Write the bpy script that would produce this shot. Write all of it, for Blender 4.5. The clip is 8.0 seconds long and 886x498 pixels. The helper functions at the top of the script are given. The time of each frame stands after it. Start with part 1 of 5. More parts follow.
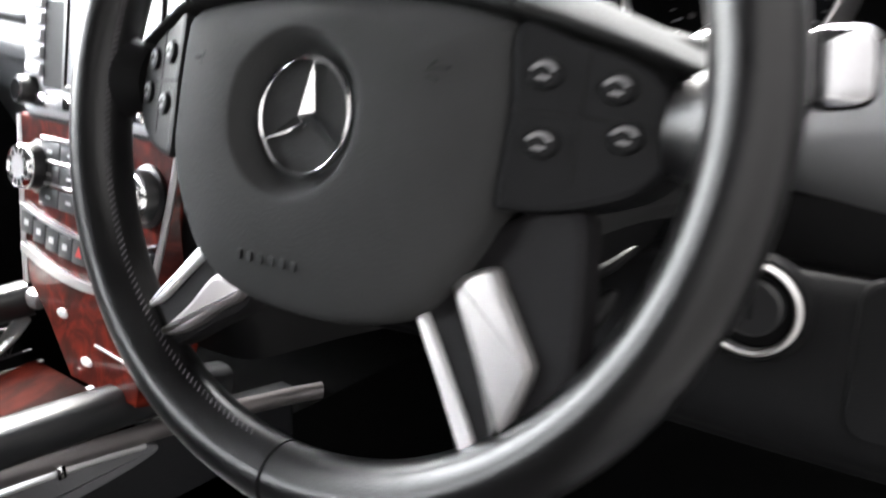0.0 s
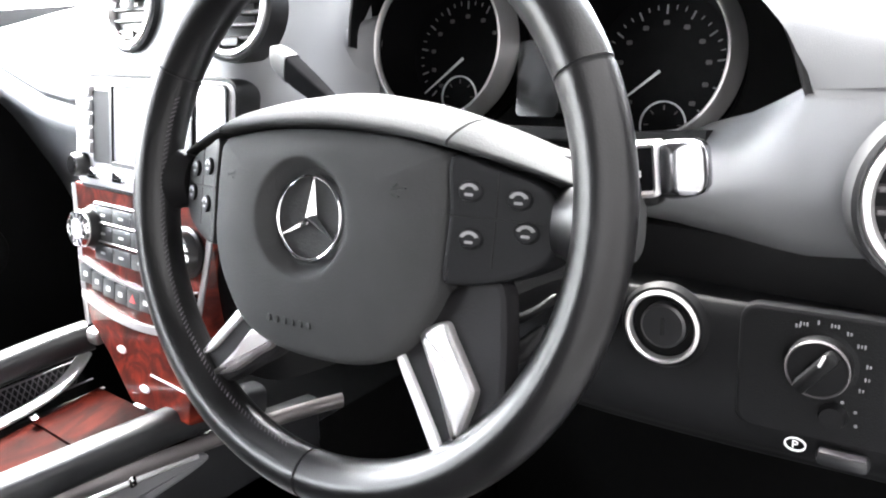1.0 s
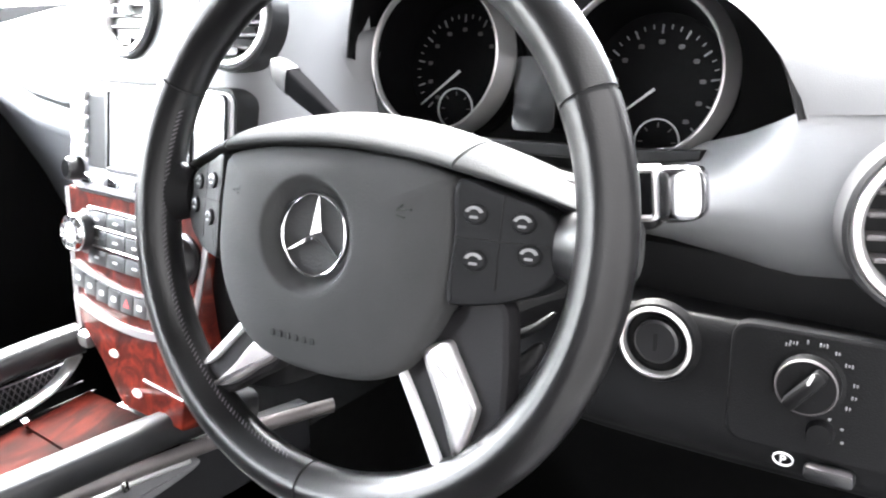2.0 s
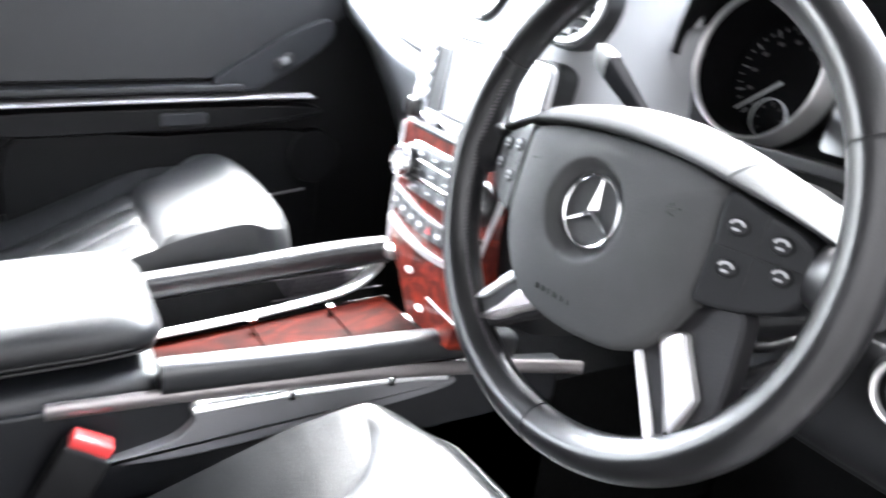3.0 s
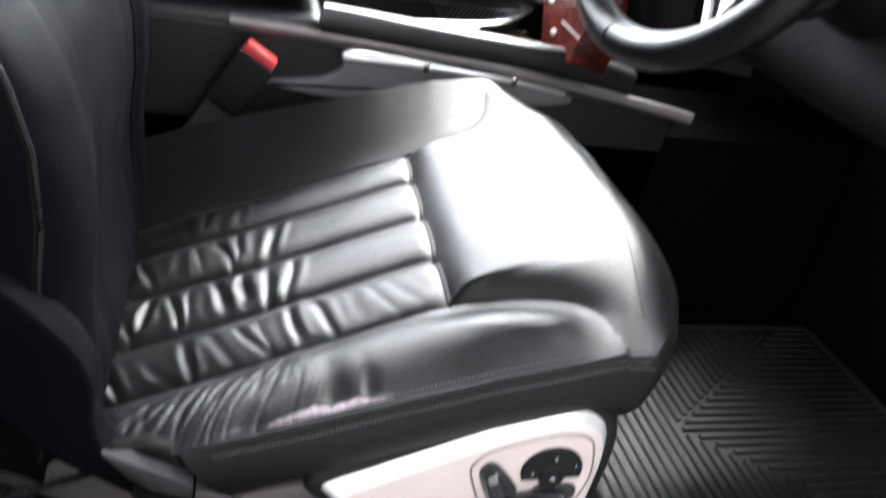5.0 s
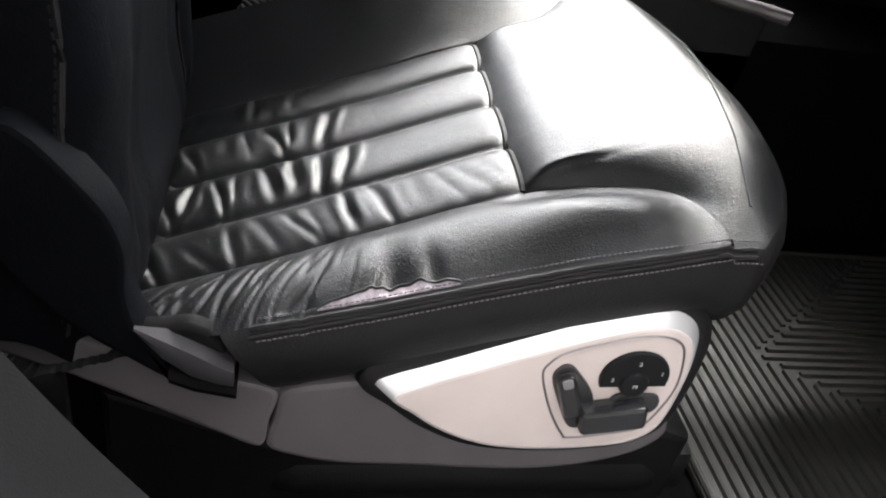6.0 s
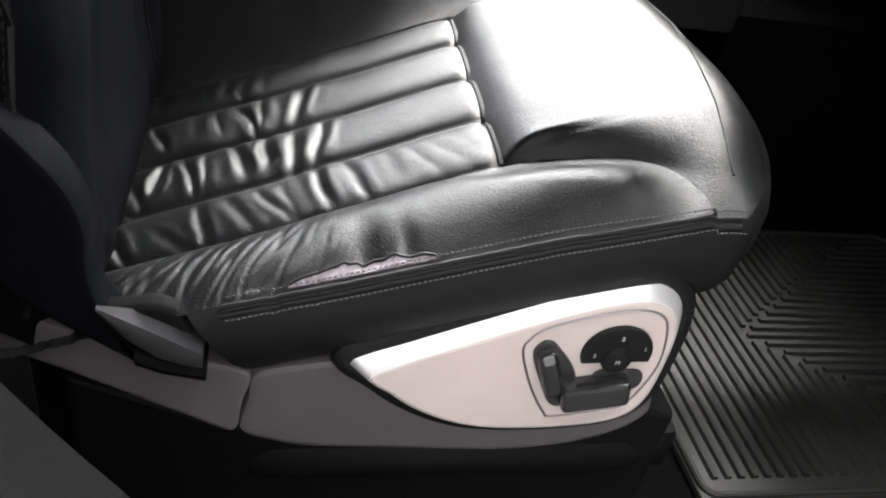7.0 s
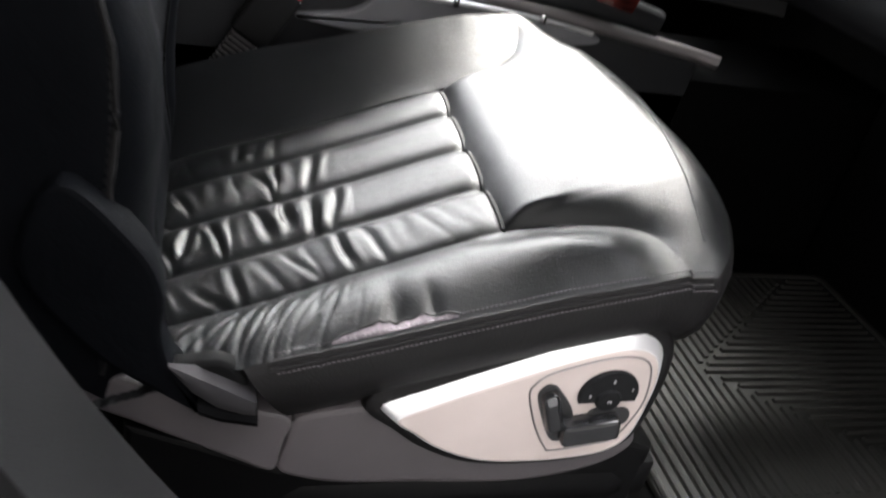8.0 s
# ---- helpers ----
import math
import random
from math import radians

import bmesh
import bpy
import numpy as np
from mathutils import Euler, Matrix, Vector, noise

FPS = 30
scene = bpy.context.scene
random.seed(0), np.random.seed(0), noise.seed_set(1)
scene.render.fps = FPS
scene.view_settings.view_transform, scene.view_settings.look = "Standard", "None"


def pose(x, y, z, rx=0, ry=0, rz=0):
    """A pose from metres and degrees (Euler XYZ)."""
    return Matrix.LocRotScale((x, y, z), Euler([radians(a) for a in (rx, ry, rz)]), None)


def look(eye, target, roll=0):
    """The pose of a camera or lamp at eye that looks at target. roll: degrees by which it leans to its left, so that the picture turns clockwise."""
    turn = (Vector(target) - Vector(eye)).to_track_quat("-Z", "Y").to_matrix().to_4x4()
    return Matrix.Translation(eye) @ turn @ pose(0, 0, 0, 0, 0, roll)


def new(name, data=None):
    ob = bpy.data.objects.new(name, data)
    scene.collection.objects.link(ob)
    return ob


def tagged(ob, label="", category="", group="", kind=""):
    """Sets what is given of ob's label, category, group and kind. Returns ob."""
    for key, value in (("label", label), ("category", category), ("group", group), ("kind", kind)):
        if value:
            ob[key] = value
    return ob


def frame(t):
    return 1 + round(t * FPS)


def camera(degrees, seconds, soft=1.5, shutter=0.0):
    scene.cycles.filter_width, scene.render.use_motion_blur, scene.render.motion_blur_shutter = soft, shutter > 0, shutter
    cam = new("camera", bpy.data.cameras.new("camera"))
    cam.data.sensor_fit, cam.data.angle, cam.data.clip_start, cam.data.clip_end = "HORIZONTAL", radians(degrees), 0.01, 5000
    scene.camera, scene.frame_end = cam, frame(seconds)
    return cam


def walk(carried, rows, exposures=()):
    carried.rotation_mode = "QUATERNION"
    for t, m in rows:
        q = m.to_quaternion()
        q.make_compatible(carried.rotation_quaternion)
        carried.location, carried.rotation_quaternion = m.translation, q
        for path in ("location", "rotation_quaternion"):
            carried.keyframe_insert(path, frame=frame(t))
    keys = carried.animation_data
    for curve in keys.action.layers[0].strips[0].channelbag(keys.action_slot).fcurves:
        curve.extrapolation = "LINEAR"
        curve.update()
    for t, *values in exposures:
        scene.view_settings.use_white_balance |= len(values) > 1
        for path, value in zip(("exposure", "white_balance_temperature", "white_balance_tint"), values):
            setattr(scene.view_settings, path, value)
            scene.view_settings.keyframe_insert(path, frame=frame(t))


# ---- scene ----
cam = camera(56.7, 8.0, soft=2.0, shutter=0.5)
PATH = [
    (0, (0.277, -0.232, 0.751), (-0.943, 1.23, 0.141), -0.3),
    (0.5, (0.371, -0.272, 0.8), (-0.882, 1.187, 0.251), -3.0),
    (1, (0.382, -0.307, 0.832), (-0.872, 1.12, 0.205), -4.2),
    (1.2, (0.371, -0.309, 0.843), (-0.824, 1.162, 0.205), -3.8),
    (2.3, (0.378, -0.333, 0.853), (-0.874, 1.088, 0.211), -1.9),
    (2.5, (0.381, -0.347, 0.86), (-0.96, 0.971, 0.177), -1.3),
    (3, (0.437, -0.349, 0.875), (-1.203, 0.543, 0.157), 3.7),
    (3.5, (0.514, -0.385, 0.886), (-1.242, 0.306, 0.223), 5.1),
    (4, (0.574, -0.47, 0.843), (-1.159, 0.245, 0.147), 4.6),
    (4.5, (0.65, -0.437, 0.768), (-0.982, 0.375, -0.055), 9.2),
    (5, (0.674, -0.356, 0.699), (-0.99, 0.169, -0.279), 11.1),
    (5.2, (0.667, -0.344, 0.669), (-0.968, 0.142, -0.376), 11.4),
    (6.3, (0.63, -0.351, 0.609), (-0.98, 0.057, -0.506), 11.2),
    (6.5, (0.631, -0.348, 0.604), (-0.974, 0.064, -0.515), 11.1),
    (7, (0.627, -0.339, 0.598), (-0.966, 0.108, -0.526), 11.1),
    (7.5, (0.62, -0.342, 0.598), (-0.967, 0.132, -0.522), 11.2),
    (8, (0.672, -0.414, 0.652), (-0.938, 0.165, -0.384), 12.8),
]
walk(cam, [(t, look(eye, target, roll)) for t, eye, target, roll in PATH], [(0.0, 6.5, 6750, 10), (0.5, 6.58, 6700, 10), (1.0, 7.42, 6600, 10), (2.5, 7.85, 6550, 10), (3.0, 7.9, 6350, 10), (3.5, 7.45, 6300, 10), (4.0, 7.2, 6300, 10), (4.5, 6.78, 6300, 10), (5.2, 6.38, 6550, 10), (6.5, 6.0, 6800, 10), (8.0, 6.07, 6750, 10)])

# ---------- light ----------
world = bpy.data.worlds.new("sky")
scene.world = world
world.use_nodes = True
wn = world.node_tree
sky = wn.nodes.new("ShaderNodeTexSky")
sky.sky_type = "NISHITA"
sky.sun_disc = False
sky.sun_elevation, sky.sun_rotation = radians(55), radians(-68)
sky.air_density, sky.dust_density = 1.0, 3.0
haze = wn.nodes.new("ShaderNodeHueSaturation")
haze.inputs["Saturation"].default_value = 0.3
wn.links.new(sky.outputs[0], haze.inputs["Color"])
wn.links.new(haze.outputs[0], wn.nodes["Background"].inputs[0])
wn.nodes["Background"].inputs[1].default_value = 0.13
sun = new("sun", bpy.data.lights.new("sun", "SUN"))
sun.data.energy, sun.data.angle, sun.data.color = 1.2, radians(25), (1.0, 0.99, 0.98)
sun.matrix_basis = look((-3.0, 1.2, 4.6), (0, 0, 0.0))


# ---------- materials ----------
def material(name, color, rough=0.5, metal=0.0, vary=0.0, vscale=8.0, grain=0.0, gscale=400.0, coat=0.0, spec=0.5, voronoi=False, rvary=0.0, wrinkle=0.0):
    m = bpy.data.materials.new(name)
    m.use_nodes = True
    n, link = m.node_tree.nodes, m.node_tree.links.new
    p = n["Principled BSDF"]
    p.inputs["Base Color"].default_value = (*color, 1)
    p.inputs["Roughness"].default_value = rough
    p.inputs["Metallic"].default_value = metal
    p.inputs["Specular IOR Level"].default_value = spec
    p.inputs["Coat Weight"].default_value = coat
    p.inputs["Coat Roughness"].default_value = 0.06
    co = n.new("ShaderNodeTexCoord")
    if vary or rvary:
        t = n.new("ShaderNodeTexNoise")
        t.inputs["Scale"].default_value, t.inputs["Detail"].default_value = vscale, 6
        link(co.outputs["Object"], t.inputs["Vector"])
    if vary:
        r = n.new("ShaderNodeValToRGB")
        r.color_ramp.elements[0].position, r.color_ramp.elements[1].position = 0.3, 0.7
        r.color_ramp.elements[0].color = (*[c * (1 - vary) for c in color], 1)
        r.color_ramp.elements[1].color = (*[min(1, c * (1 + vary)) for c in color], 1)
        link(t.outputs[0], r.inputs[0])
        link(r.outputs[0], p.inputs["Base Color"])
    if rvary:
        q = n.new("ShaderNodeMapRange")
        q.inputs["From Min"].default_value, q.inputs["From Max"].default_value = 0.3, 0.7
        q.inputs["To Min"].default_value, q.inputs["To Max"].default_value = rough * (1 - rvary), rough * (1 + rvary)
        link(t.outputs[0], q.inputs["Value"])
        link(q.outputs[0], p.inputs["Roughness"])
    if grain:
        g = n.new("ShaderNodeTexVoronoi" if voronoi else "ShaderNodeTexNoise")
        g.inputs["Scale"].default_value = gscale
        b = n.new("ShaderNodeBump")
        b.inputs["Strength"].default_value, b.inputs["Distance"].default_value = grain, 0.0006
        link(co.outputs["Object"], g.inputs["Vector"])
        link(g.outputs[0], b.inputs["Height"])
        link(b.outputs[0], p.inputs["Normal"])
        if wrinkle:
            w = n.new("ShaderNodeTexNoise")
            w.inputs["Scale"].default_value, w.inputs["Detail"].default_value, w.inputs["Distortion"].default_value = 38, 5, 1.2
            wb = n.new("ShaderNodeBump")
            wb.inputs["Strength"].default_value, wb.inputs["Distance"].default_value = wrinkle, 0.003
            link(co.outputs["Object"], w.inputs["Vector"])
            link(w.outputs[0], wb.inputs["Height"])
            link(wb.outputs[0], b.inputs["Normal"])
    return m


LEATHER = material("black_leather", (0.0048, 0.0052, 0.0058), 0.36, vary=0.25, vscale=14, grain=0.42, gscale=900, voronoi=True, spec=0.28, rvary=0.12, wrinkle=0.12)
LEATHER_SOFT = material("soft_black_leather", (0.009, 0.0094, 0.0104), 0.45, vary=0.2, vscale=12, grain=0.25, gscale=520, voronoi=True, rvary=0.12, wrinkle=0.2, spec=0.33)
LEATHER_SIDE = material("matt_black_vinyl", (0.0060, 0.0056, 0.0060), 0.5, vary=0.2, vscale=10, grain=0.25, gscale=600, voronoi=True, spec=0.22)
RIM_LEATHER = material("worn_wheel_leather", (0.0060, 0.0058, 0.0062), 0.30, vary=0.25, vscale=30, grain=0.12, gscale=800, voronoi=True, spec=0.26, rvary=0.08)
PAD = material("grey_black_hub_plastic", (0.031, 0.0314, 0.0319), 0.75, vary=0.1, vscale=20, grain=0.45, gscale=700, spec=0.05)
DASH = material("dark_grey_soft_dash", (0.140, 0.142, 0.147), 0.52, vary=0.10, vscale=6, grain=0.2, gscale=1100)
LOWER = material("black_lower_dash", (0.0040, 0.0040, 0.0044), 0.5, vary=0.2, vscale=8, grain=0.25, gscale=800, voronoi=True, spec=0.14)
VINYL = material("dark_door_vinyl", (0.0054, 0.0060, 0.0080), 0.48, vary=0.12, vscale=5, grain=0.3, gscale=600, voronoi=True)
BLACK = material("black_plastic", (0.012, 0.012, 0.013), 0.38, vary=0.2, vscale=40)
MATTE = material("matt_black_plastic", (0.006, 0.006, 0.0065), 0.7, vary=0.2, vscale=20, spec=0.2)
GLOSS = material("piano_black_plastic", (0.012, 0.012, 0.013), 0.15, rvary=0.3, vscale=30)
GREY = material("warm_grey_trim_plastic", (0.045, 0.041, 0.043), 0.5, vary=0.12, vscale=12, grain=0.3, gscale=900)
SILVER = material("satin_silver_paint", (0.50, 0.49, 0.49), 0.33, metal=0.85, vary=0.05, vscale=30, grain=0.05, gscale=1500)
BRIGHT_SILVER = material("bright_silver_rim", (0.80, 0.80, 0.81), 0.28, metal=0.6, vary=0.04, vscale=30)
SWITCH_PANEL = material("pinkish_silver_panel", (0.58, 0.505, 0.48), 0.5, metal=0.15, vary=0.05, vscale=18, grain=0.06, gscale=1800)
ALU = material("brushed_aluminium_plastic", (0.46, 0.46, 0.47), 0.38, metal=0.4, vary=0.08, vscale=25)
LEVER = material("dull_black_lever", (0.0035, 0.0035, 0.0038), 0.65, vary=0.15, vscale=40, spec=0.0)
# one backrest leather in two tones: shaded for the driver, lit for the passenger
LEATHER_BACK_SHADED = material("shaded_backrest_leather", (0.0026, 0.0029, 0.0037), 0.6, vary=0.15, vscale=12, grain=0.2, gscale=520, voronoi=True, spec=0.022, rvary=0.08, wrinkle=0.25)
LEATHER_FAR_LIT = material("lit_passenger_leather", (0.010, 0.0108, 0.0125), 0.62, vary=0.15, vscale=12, grain=0.2, gscale=520, voronoi=True, spec=0.025, rvary=0.08, wrinkle=0.3)
SWITCH_PAD = material("dark_switch_plastic", (0.008, 0.0082, 0.009), 0.5, vary=0.1, vscale=20, grain=0.2, gscale=900, spec=0.10)
RAIL = material("satin_black_rail", (0.014, 0.0145, 0.016), 0.32, vary=0.15, vscale=25, rvary=0.1)
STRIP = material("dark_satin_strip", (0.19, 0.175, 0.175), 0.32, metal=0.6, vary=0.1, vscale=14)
CHROME = material("chrome", (0.8, 0.8, 0.81), 0.08, metal=1.0, rvary=0.5, vscale=40)
# chrome darkened in colour to stand for dark reflections on the selector tip
CHROME_DIMMED = material("dimmed_chrome", (0.34, 0.34, 0.35), 0.14, metal=1.0, rvary=0.3, vscale=40)
STONE_GREY = material("pale_grey_console_vinyl", (0.16, 0.16, 0.17), 0.45, vary=0.08, vscale=10, grain=0.2, gscale=700, voronoi=True)
FACE = material("gauge_face", (0.002, 0.002, 0.0022), 0.6, vary=0.2, vscale=60, spec=0.05)
MARK = material("pale_marking", (0.55, 0.55, 0.55), 0.5, vary=0.05, vscale=60)
DIM = material("dim_marking", (0.16, 0.16, 0.165), 0.5, vary=0.1, vscale=60)
SCREEN = material("pale_display", (0.26, 0.265, 0.275), 0.3, vary=0.1, vscale=8)
CARPET = material("black_carpet", (0.0022, 0.0022, 0.0022), 0.95, vary=0.35, vscale=60, grain=1.0, gscale=900, spec=0.05)
RUBBER = material("dusty_rubber_mat", (0.013, 0.0128, 0.0115), 0.6, vary=0.45, vscale=9, grain=0.3, gscale=500, rvary=0.2)
PILLAR = material("dark_pillar_plastic", (0.0058, 0.0058, 0.0061), 0.65, vary=0.25, vscale=10, grain=0.3, gscale=700, spec=0.05)
RED = material("red_release_plastic", (0.62, 0.05, 0.05), 0.35, vary=0.08, vscale=40)
WEB = material("grey_belt_webbing", (0.05, 0.05, 0.053), 0.75, vary=0.15, vscale=120, grain=0.6, gscale=1200)
LINER = material("charcoal_headliner", (0.030, 0.030, 0.0315), 0.9, vary=0.06, vscale=15, grain=0.4, gscale=800)
PAINT = material("dark_body_paint", (0.05, 0.05, 0.055), 0.3, coat=0.6, vary=0.06, vscale=6)
THREAD = material("grey_thread", (0.08, 0.073, 0.081), 0.8, vary=0.25, vscale=200)
SEAT_COVER = material("warm_grey_seat_plastic", (0.088, 0.079, 0.084), 0.45, vary=0.12, vscale=12, grain=0.25, gscale=900)
TORN = material("frayed_backing_fabric", (0.20, 0.172, 0.19), 0.9, vary=0.5, vscale=160, grain=1.0, gscale=900)
# tone of the added wall, set by how much daylight it bounces
LIGHT_BLOCK = material("light_block_dark", (0.026, 0.026, 0.0265), 0.9, vary=0.15, vscale=2, grain=0.5, gscale=60)
GROUND = material("asphalt", (0.04, 0.04, 0.04), 0.9, vary=0.25, vscale=3, grain=0.6, gscale=120)


def wood_material(name, k, coat, spec):
    m = bpy.data.materials.new(name)
    m.use_nodes = True
    n, link = m.node_tree.nodes, m.node_tree.links.new
    p = n["Principled BSDF"]
    co = n.new("ShaderNodeTexCoord")
    w = n.new("ShaderNodeTexNoise")
    w.inputs["Scale"].default_value, w.inputs["Detail"].default_value, w.inputs["Distortion"].default_value = 26, 8, 2.2
    mp = n.new("ShaderNodeMapping")
    mp.inputs["Scale"].default_value = (1.0, 0.45, 1.0)
    link(co.outputs["Object"], mp.inputs["Vector"])
    link(mp.outputs[0], w.inputs["Vector"])
    r = n.new("ShaderNodeValToRGB")
    e = r.color_ramp.elements
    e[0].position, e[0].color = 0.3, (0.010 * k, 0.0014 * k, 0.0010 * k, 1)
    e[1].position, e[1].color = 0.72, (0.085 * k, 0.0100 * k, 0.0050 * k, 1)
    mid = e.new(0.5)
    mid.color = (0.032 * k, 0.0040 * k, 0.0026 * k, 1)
    link(w.outputs[0], r.inputs[0])
    link(r.outputs[0], p.inputs["Base Color"])
    p.inputs["Roughness"].default_value = 0.45
    p.inputs["Specular IOR Level"].default_value = spec
    p.inputs["Coat Weight"].default_value, p.inputs["Coat Roughness"].default_value = coat, 0.03
    return m


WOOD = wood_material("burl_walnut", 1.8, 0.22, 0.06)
# the same walnut darkened in colour, standing for shade on the lids
WOOD_SHADED = wood_material("shaded_burl_walnut", 0.24, 0.03, 0.004)
KEY = material("dark_grey_key_plastic", (0.035, 0.036, 0.037), 0.35, vary=0.1, vscale=60)
HINGE = material("dark_hinge_plastic", (0.026, 0.025, 0.027), 0.7, vary=0.1, vscale=30, grain=0.2, gscale=900, spec=0.08)
DOOR_POD = material("dark_door_plastic", (0.016, 0.0168, 0.0195), 0.5, vary=0.1, vscale=20, grain=0.2, gscale=900, spec=0.25)
SPOKE = material("dark_grey_spoke_plastic", (0.0110, 0.0106, 0.0115), 0.5, vary=0.1, vscale=20, grain=0.3, gscale=700, spec=0.1)
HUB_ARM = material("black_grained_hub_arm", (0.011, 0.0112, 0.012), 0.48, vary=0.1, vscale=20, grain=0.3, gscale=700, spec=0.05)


def glass_material(name, tint, gloss=0.05):
    m = bpy.data.materials.new(name)
    m.use_nodes = True
    n, link = m.node_tree.nodes, m.node_tree.links.new
    n.remove(n["Principled BSDF"])
    clear, shine, mix = n.new("ShaderNodeBsdfTransparent"), n.new("ShaderNodeBsdfGlossy"), n.new("ShaderNodeMixShader")
    clear.inputs[0].default_value = (*tint, 1)
    shine.inputs["Roughness"].default_value = 0.02
    mix.inputs[0].default_value = gloss
    link(clear.outputs[0], mix.inputs[1])
    link(shine.outputs[0], mix.inputs[2])
    link(mix.outputs[0], n["Material Output"].inputs[0])
    return m


GLASS = glass_material("window_glass", (0.97, 0.98, 0.98))
SCREEN_GLASS = glass_material("tinted_windscreen_glass", (0.88, 0.89, 0.89))


# ---------- shape helpers: every shape is (verts, faces) ----------
def xf(geo, m):
    return [tuple(m @ Vector(v)) for v in geo[0]], geo[1]


def join(*geos):
    verts, faces = [], []
    for v, f in geos:
        k = len(verts)
        verts += list(v)
        faces += [tuple(i + k for i in q) for q in f]
    return verts, faces


def loft(loops, closed=True, caps=True):
    n = len(loops[0])
    verts = [tuple(v) for loop in loops for v in loop]
    faces = []
    for a in range(len(loops) - 1):
        for b in range(n if closed else n - 1):
            c = (b + 1) % n
            faces.append((a * n + b, a * n + c, (a + 1) * n + c, (a + 1) * n + b))
    if caps and closed:
        faces.append(tuple(reversed(range(n))))
        faces.append(tuple(range((len(loops) - 1) * n, len(loops) * n)))
    return verts, faces


def sheet(f, nu, nv, closed_u=False):
    """A surface of points f(a, b), a and b from 0 to 1."""
    rows = [[f(i / nu, j / nv) for i in range(nu + 1)] for j in range(nv + 1)]
    return loft(rows, closed=False)


def slab(geo, d):
    """Gives an open surface a thickness along d."""
    v, f = geo
    n = len(v)
    count = {}
    for q in f:
        for i in range(len(q)):
            count.setdefault(frozenset((q[i], q[(i + 1) % len(q)])), []).append((q[i], q[(i + 1) % len(q)]))
    d = Vector(d)
    verts = list(v) + [tuple(Vector(p) + d) for p in v]
    faces = list(f) + [tuple(i + n for i in reversed(q)) for q in f]
    for e in count.values():
        if len(e) == 1:
            a, b = e[0]
            faces.append((b, a, a + n, b + n))
    return verts, faces


def spline(pts, n=8, closed=True):
    """A smooth curve through the points."""
    pts = [Vector(p) for p in pts]
    out, k = [], len(pts)
    for i in range(k if closed else k - 1):
        if closed:
            p0, p1, p2, p3 = pts[i - 1], pts[i], pts[(i + 1) % k], pts[(i + 2) % k]
        else:
            p0, p1, p2, p3 = pts[max(i - 1, 0)], pts[i], pts[i + 1], pts[min(i + 2, k - 1)]
        for j in range(n):
            t = j / n
            out.append(0.5 * (2 * p1 + (p2 - p0) * t + (2 * p0 - 5 * p1 + 4 * p2 - p3) * t * t + (3 * p1 - p0 - 3 * p2 + p3) * t**3))
    if not closed:
        out.append(pts[-1])
    return out


def rrect(w, h, r, n=5):
    out = []
    for cx, cy, a in ((w / 2 - r, h / 2 - r, 0), (-w / 2 + r, h / 2 - r, 90), (-w / 2 + r, -h / 2 + r, 180), (w / 2 - r, -h / 2 + r, 270)):
        out += [(cx + r * math.cos(radians(a + 90 * k / n)), cy + r * math.sin(radians(a + 90 * k / n))) for k in range(n + 1)]
    return out


def resample(loop, n):
    """A closed outline as n points evenly spaced along it."""
    pts = np.array(list(loop) + [loop[0]])
    run = np.concatenate(([0.0], np.cumsum(np.hypot(*np.diff(pts, axis=0).T))))
    at = np.linspace(0, run[-1], n, endpoint=False)
    return list(zip(np.interp(at, run, pts[:, 0]).tolist(), np.interp(at, run, pts[:, 1]).tolist()))


def circle(r, n=40, rx=None):
    return [((rx or r) * math.cos(2 * math.pi * k / n), r * math.sin(2 * math.pi * k / n)) for k in range(n)]


def inset(outline, d):
    pts = [Vector(p[:2]) for p in outline]
    k, out = len(pts), []
    area = sum(pts[i - 1].x * pts[i].y - pts[i].x * pts[i - 1].y for i in range(k))
    s = 1 if area > 0 else -1
    for i in range(k):
        t = pts[(i + 1) % k] - pts[i - 1]
        t = t.normalized() if t.length > 1e-9 else Vector((1, 0))
        out.append((pts[i].x - s * t.y * d, pts[i].y + s * t.x * d))
    return out


def plate(outline, z0, z1, r=0.001, dome=0.0):
    """A plate with rounded upper edge; dome lifts its middle."""
    steps = ((0, z0), (0, z1 - r), (0.3 * r, z1 - 0.3 * r), (r, z1), (1.2 * r + 0.0002, z1))
    loops = [[(*p, z) for p in inset(outline, d)] for d, z in steps]
    if dome:
        cx = sum(p[0] for p in outline) / len(outline)
        cy = sum(p[1] for p in outline) / len(outline)
        top = inset(outline, r)
        for k in (0.85, 0.65, 0.4, 0.15):
            loops.append([(cx + (p[0] - cx) * k, cy + (p[1] - cy) * k, z1 + dome * (1 - k * k)) for p in top])
    return loft(loops)


def frame_plate(outer, width, z0, z1, r=0.0008):
    """A ring that follows an outline."""
    a, b = outer, inset(outer, width)
    loops = [[(*p, z0) for p in a], [(*p, z1 - r) for p in a], [(*p, z1) for p in inset(a, r)], [(*p, z1) for p in inset(a, width - r)], [(*p, z1 - r) for p in b], [(*p, z0) for p in b]]
    loops.append(loops[0])
    return loft(loops, caps=False)


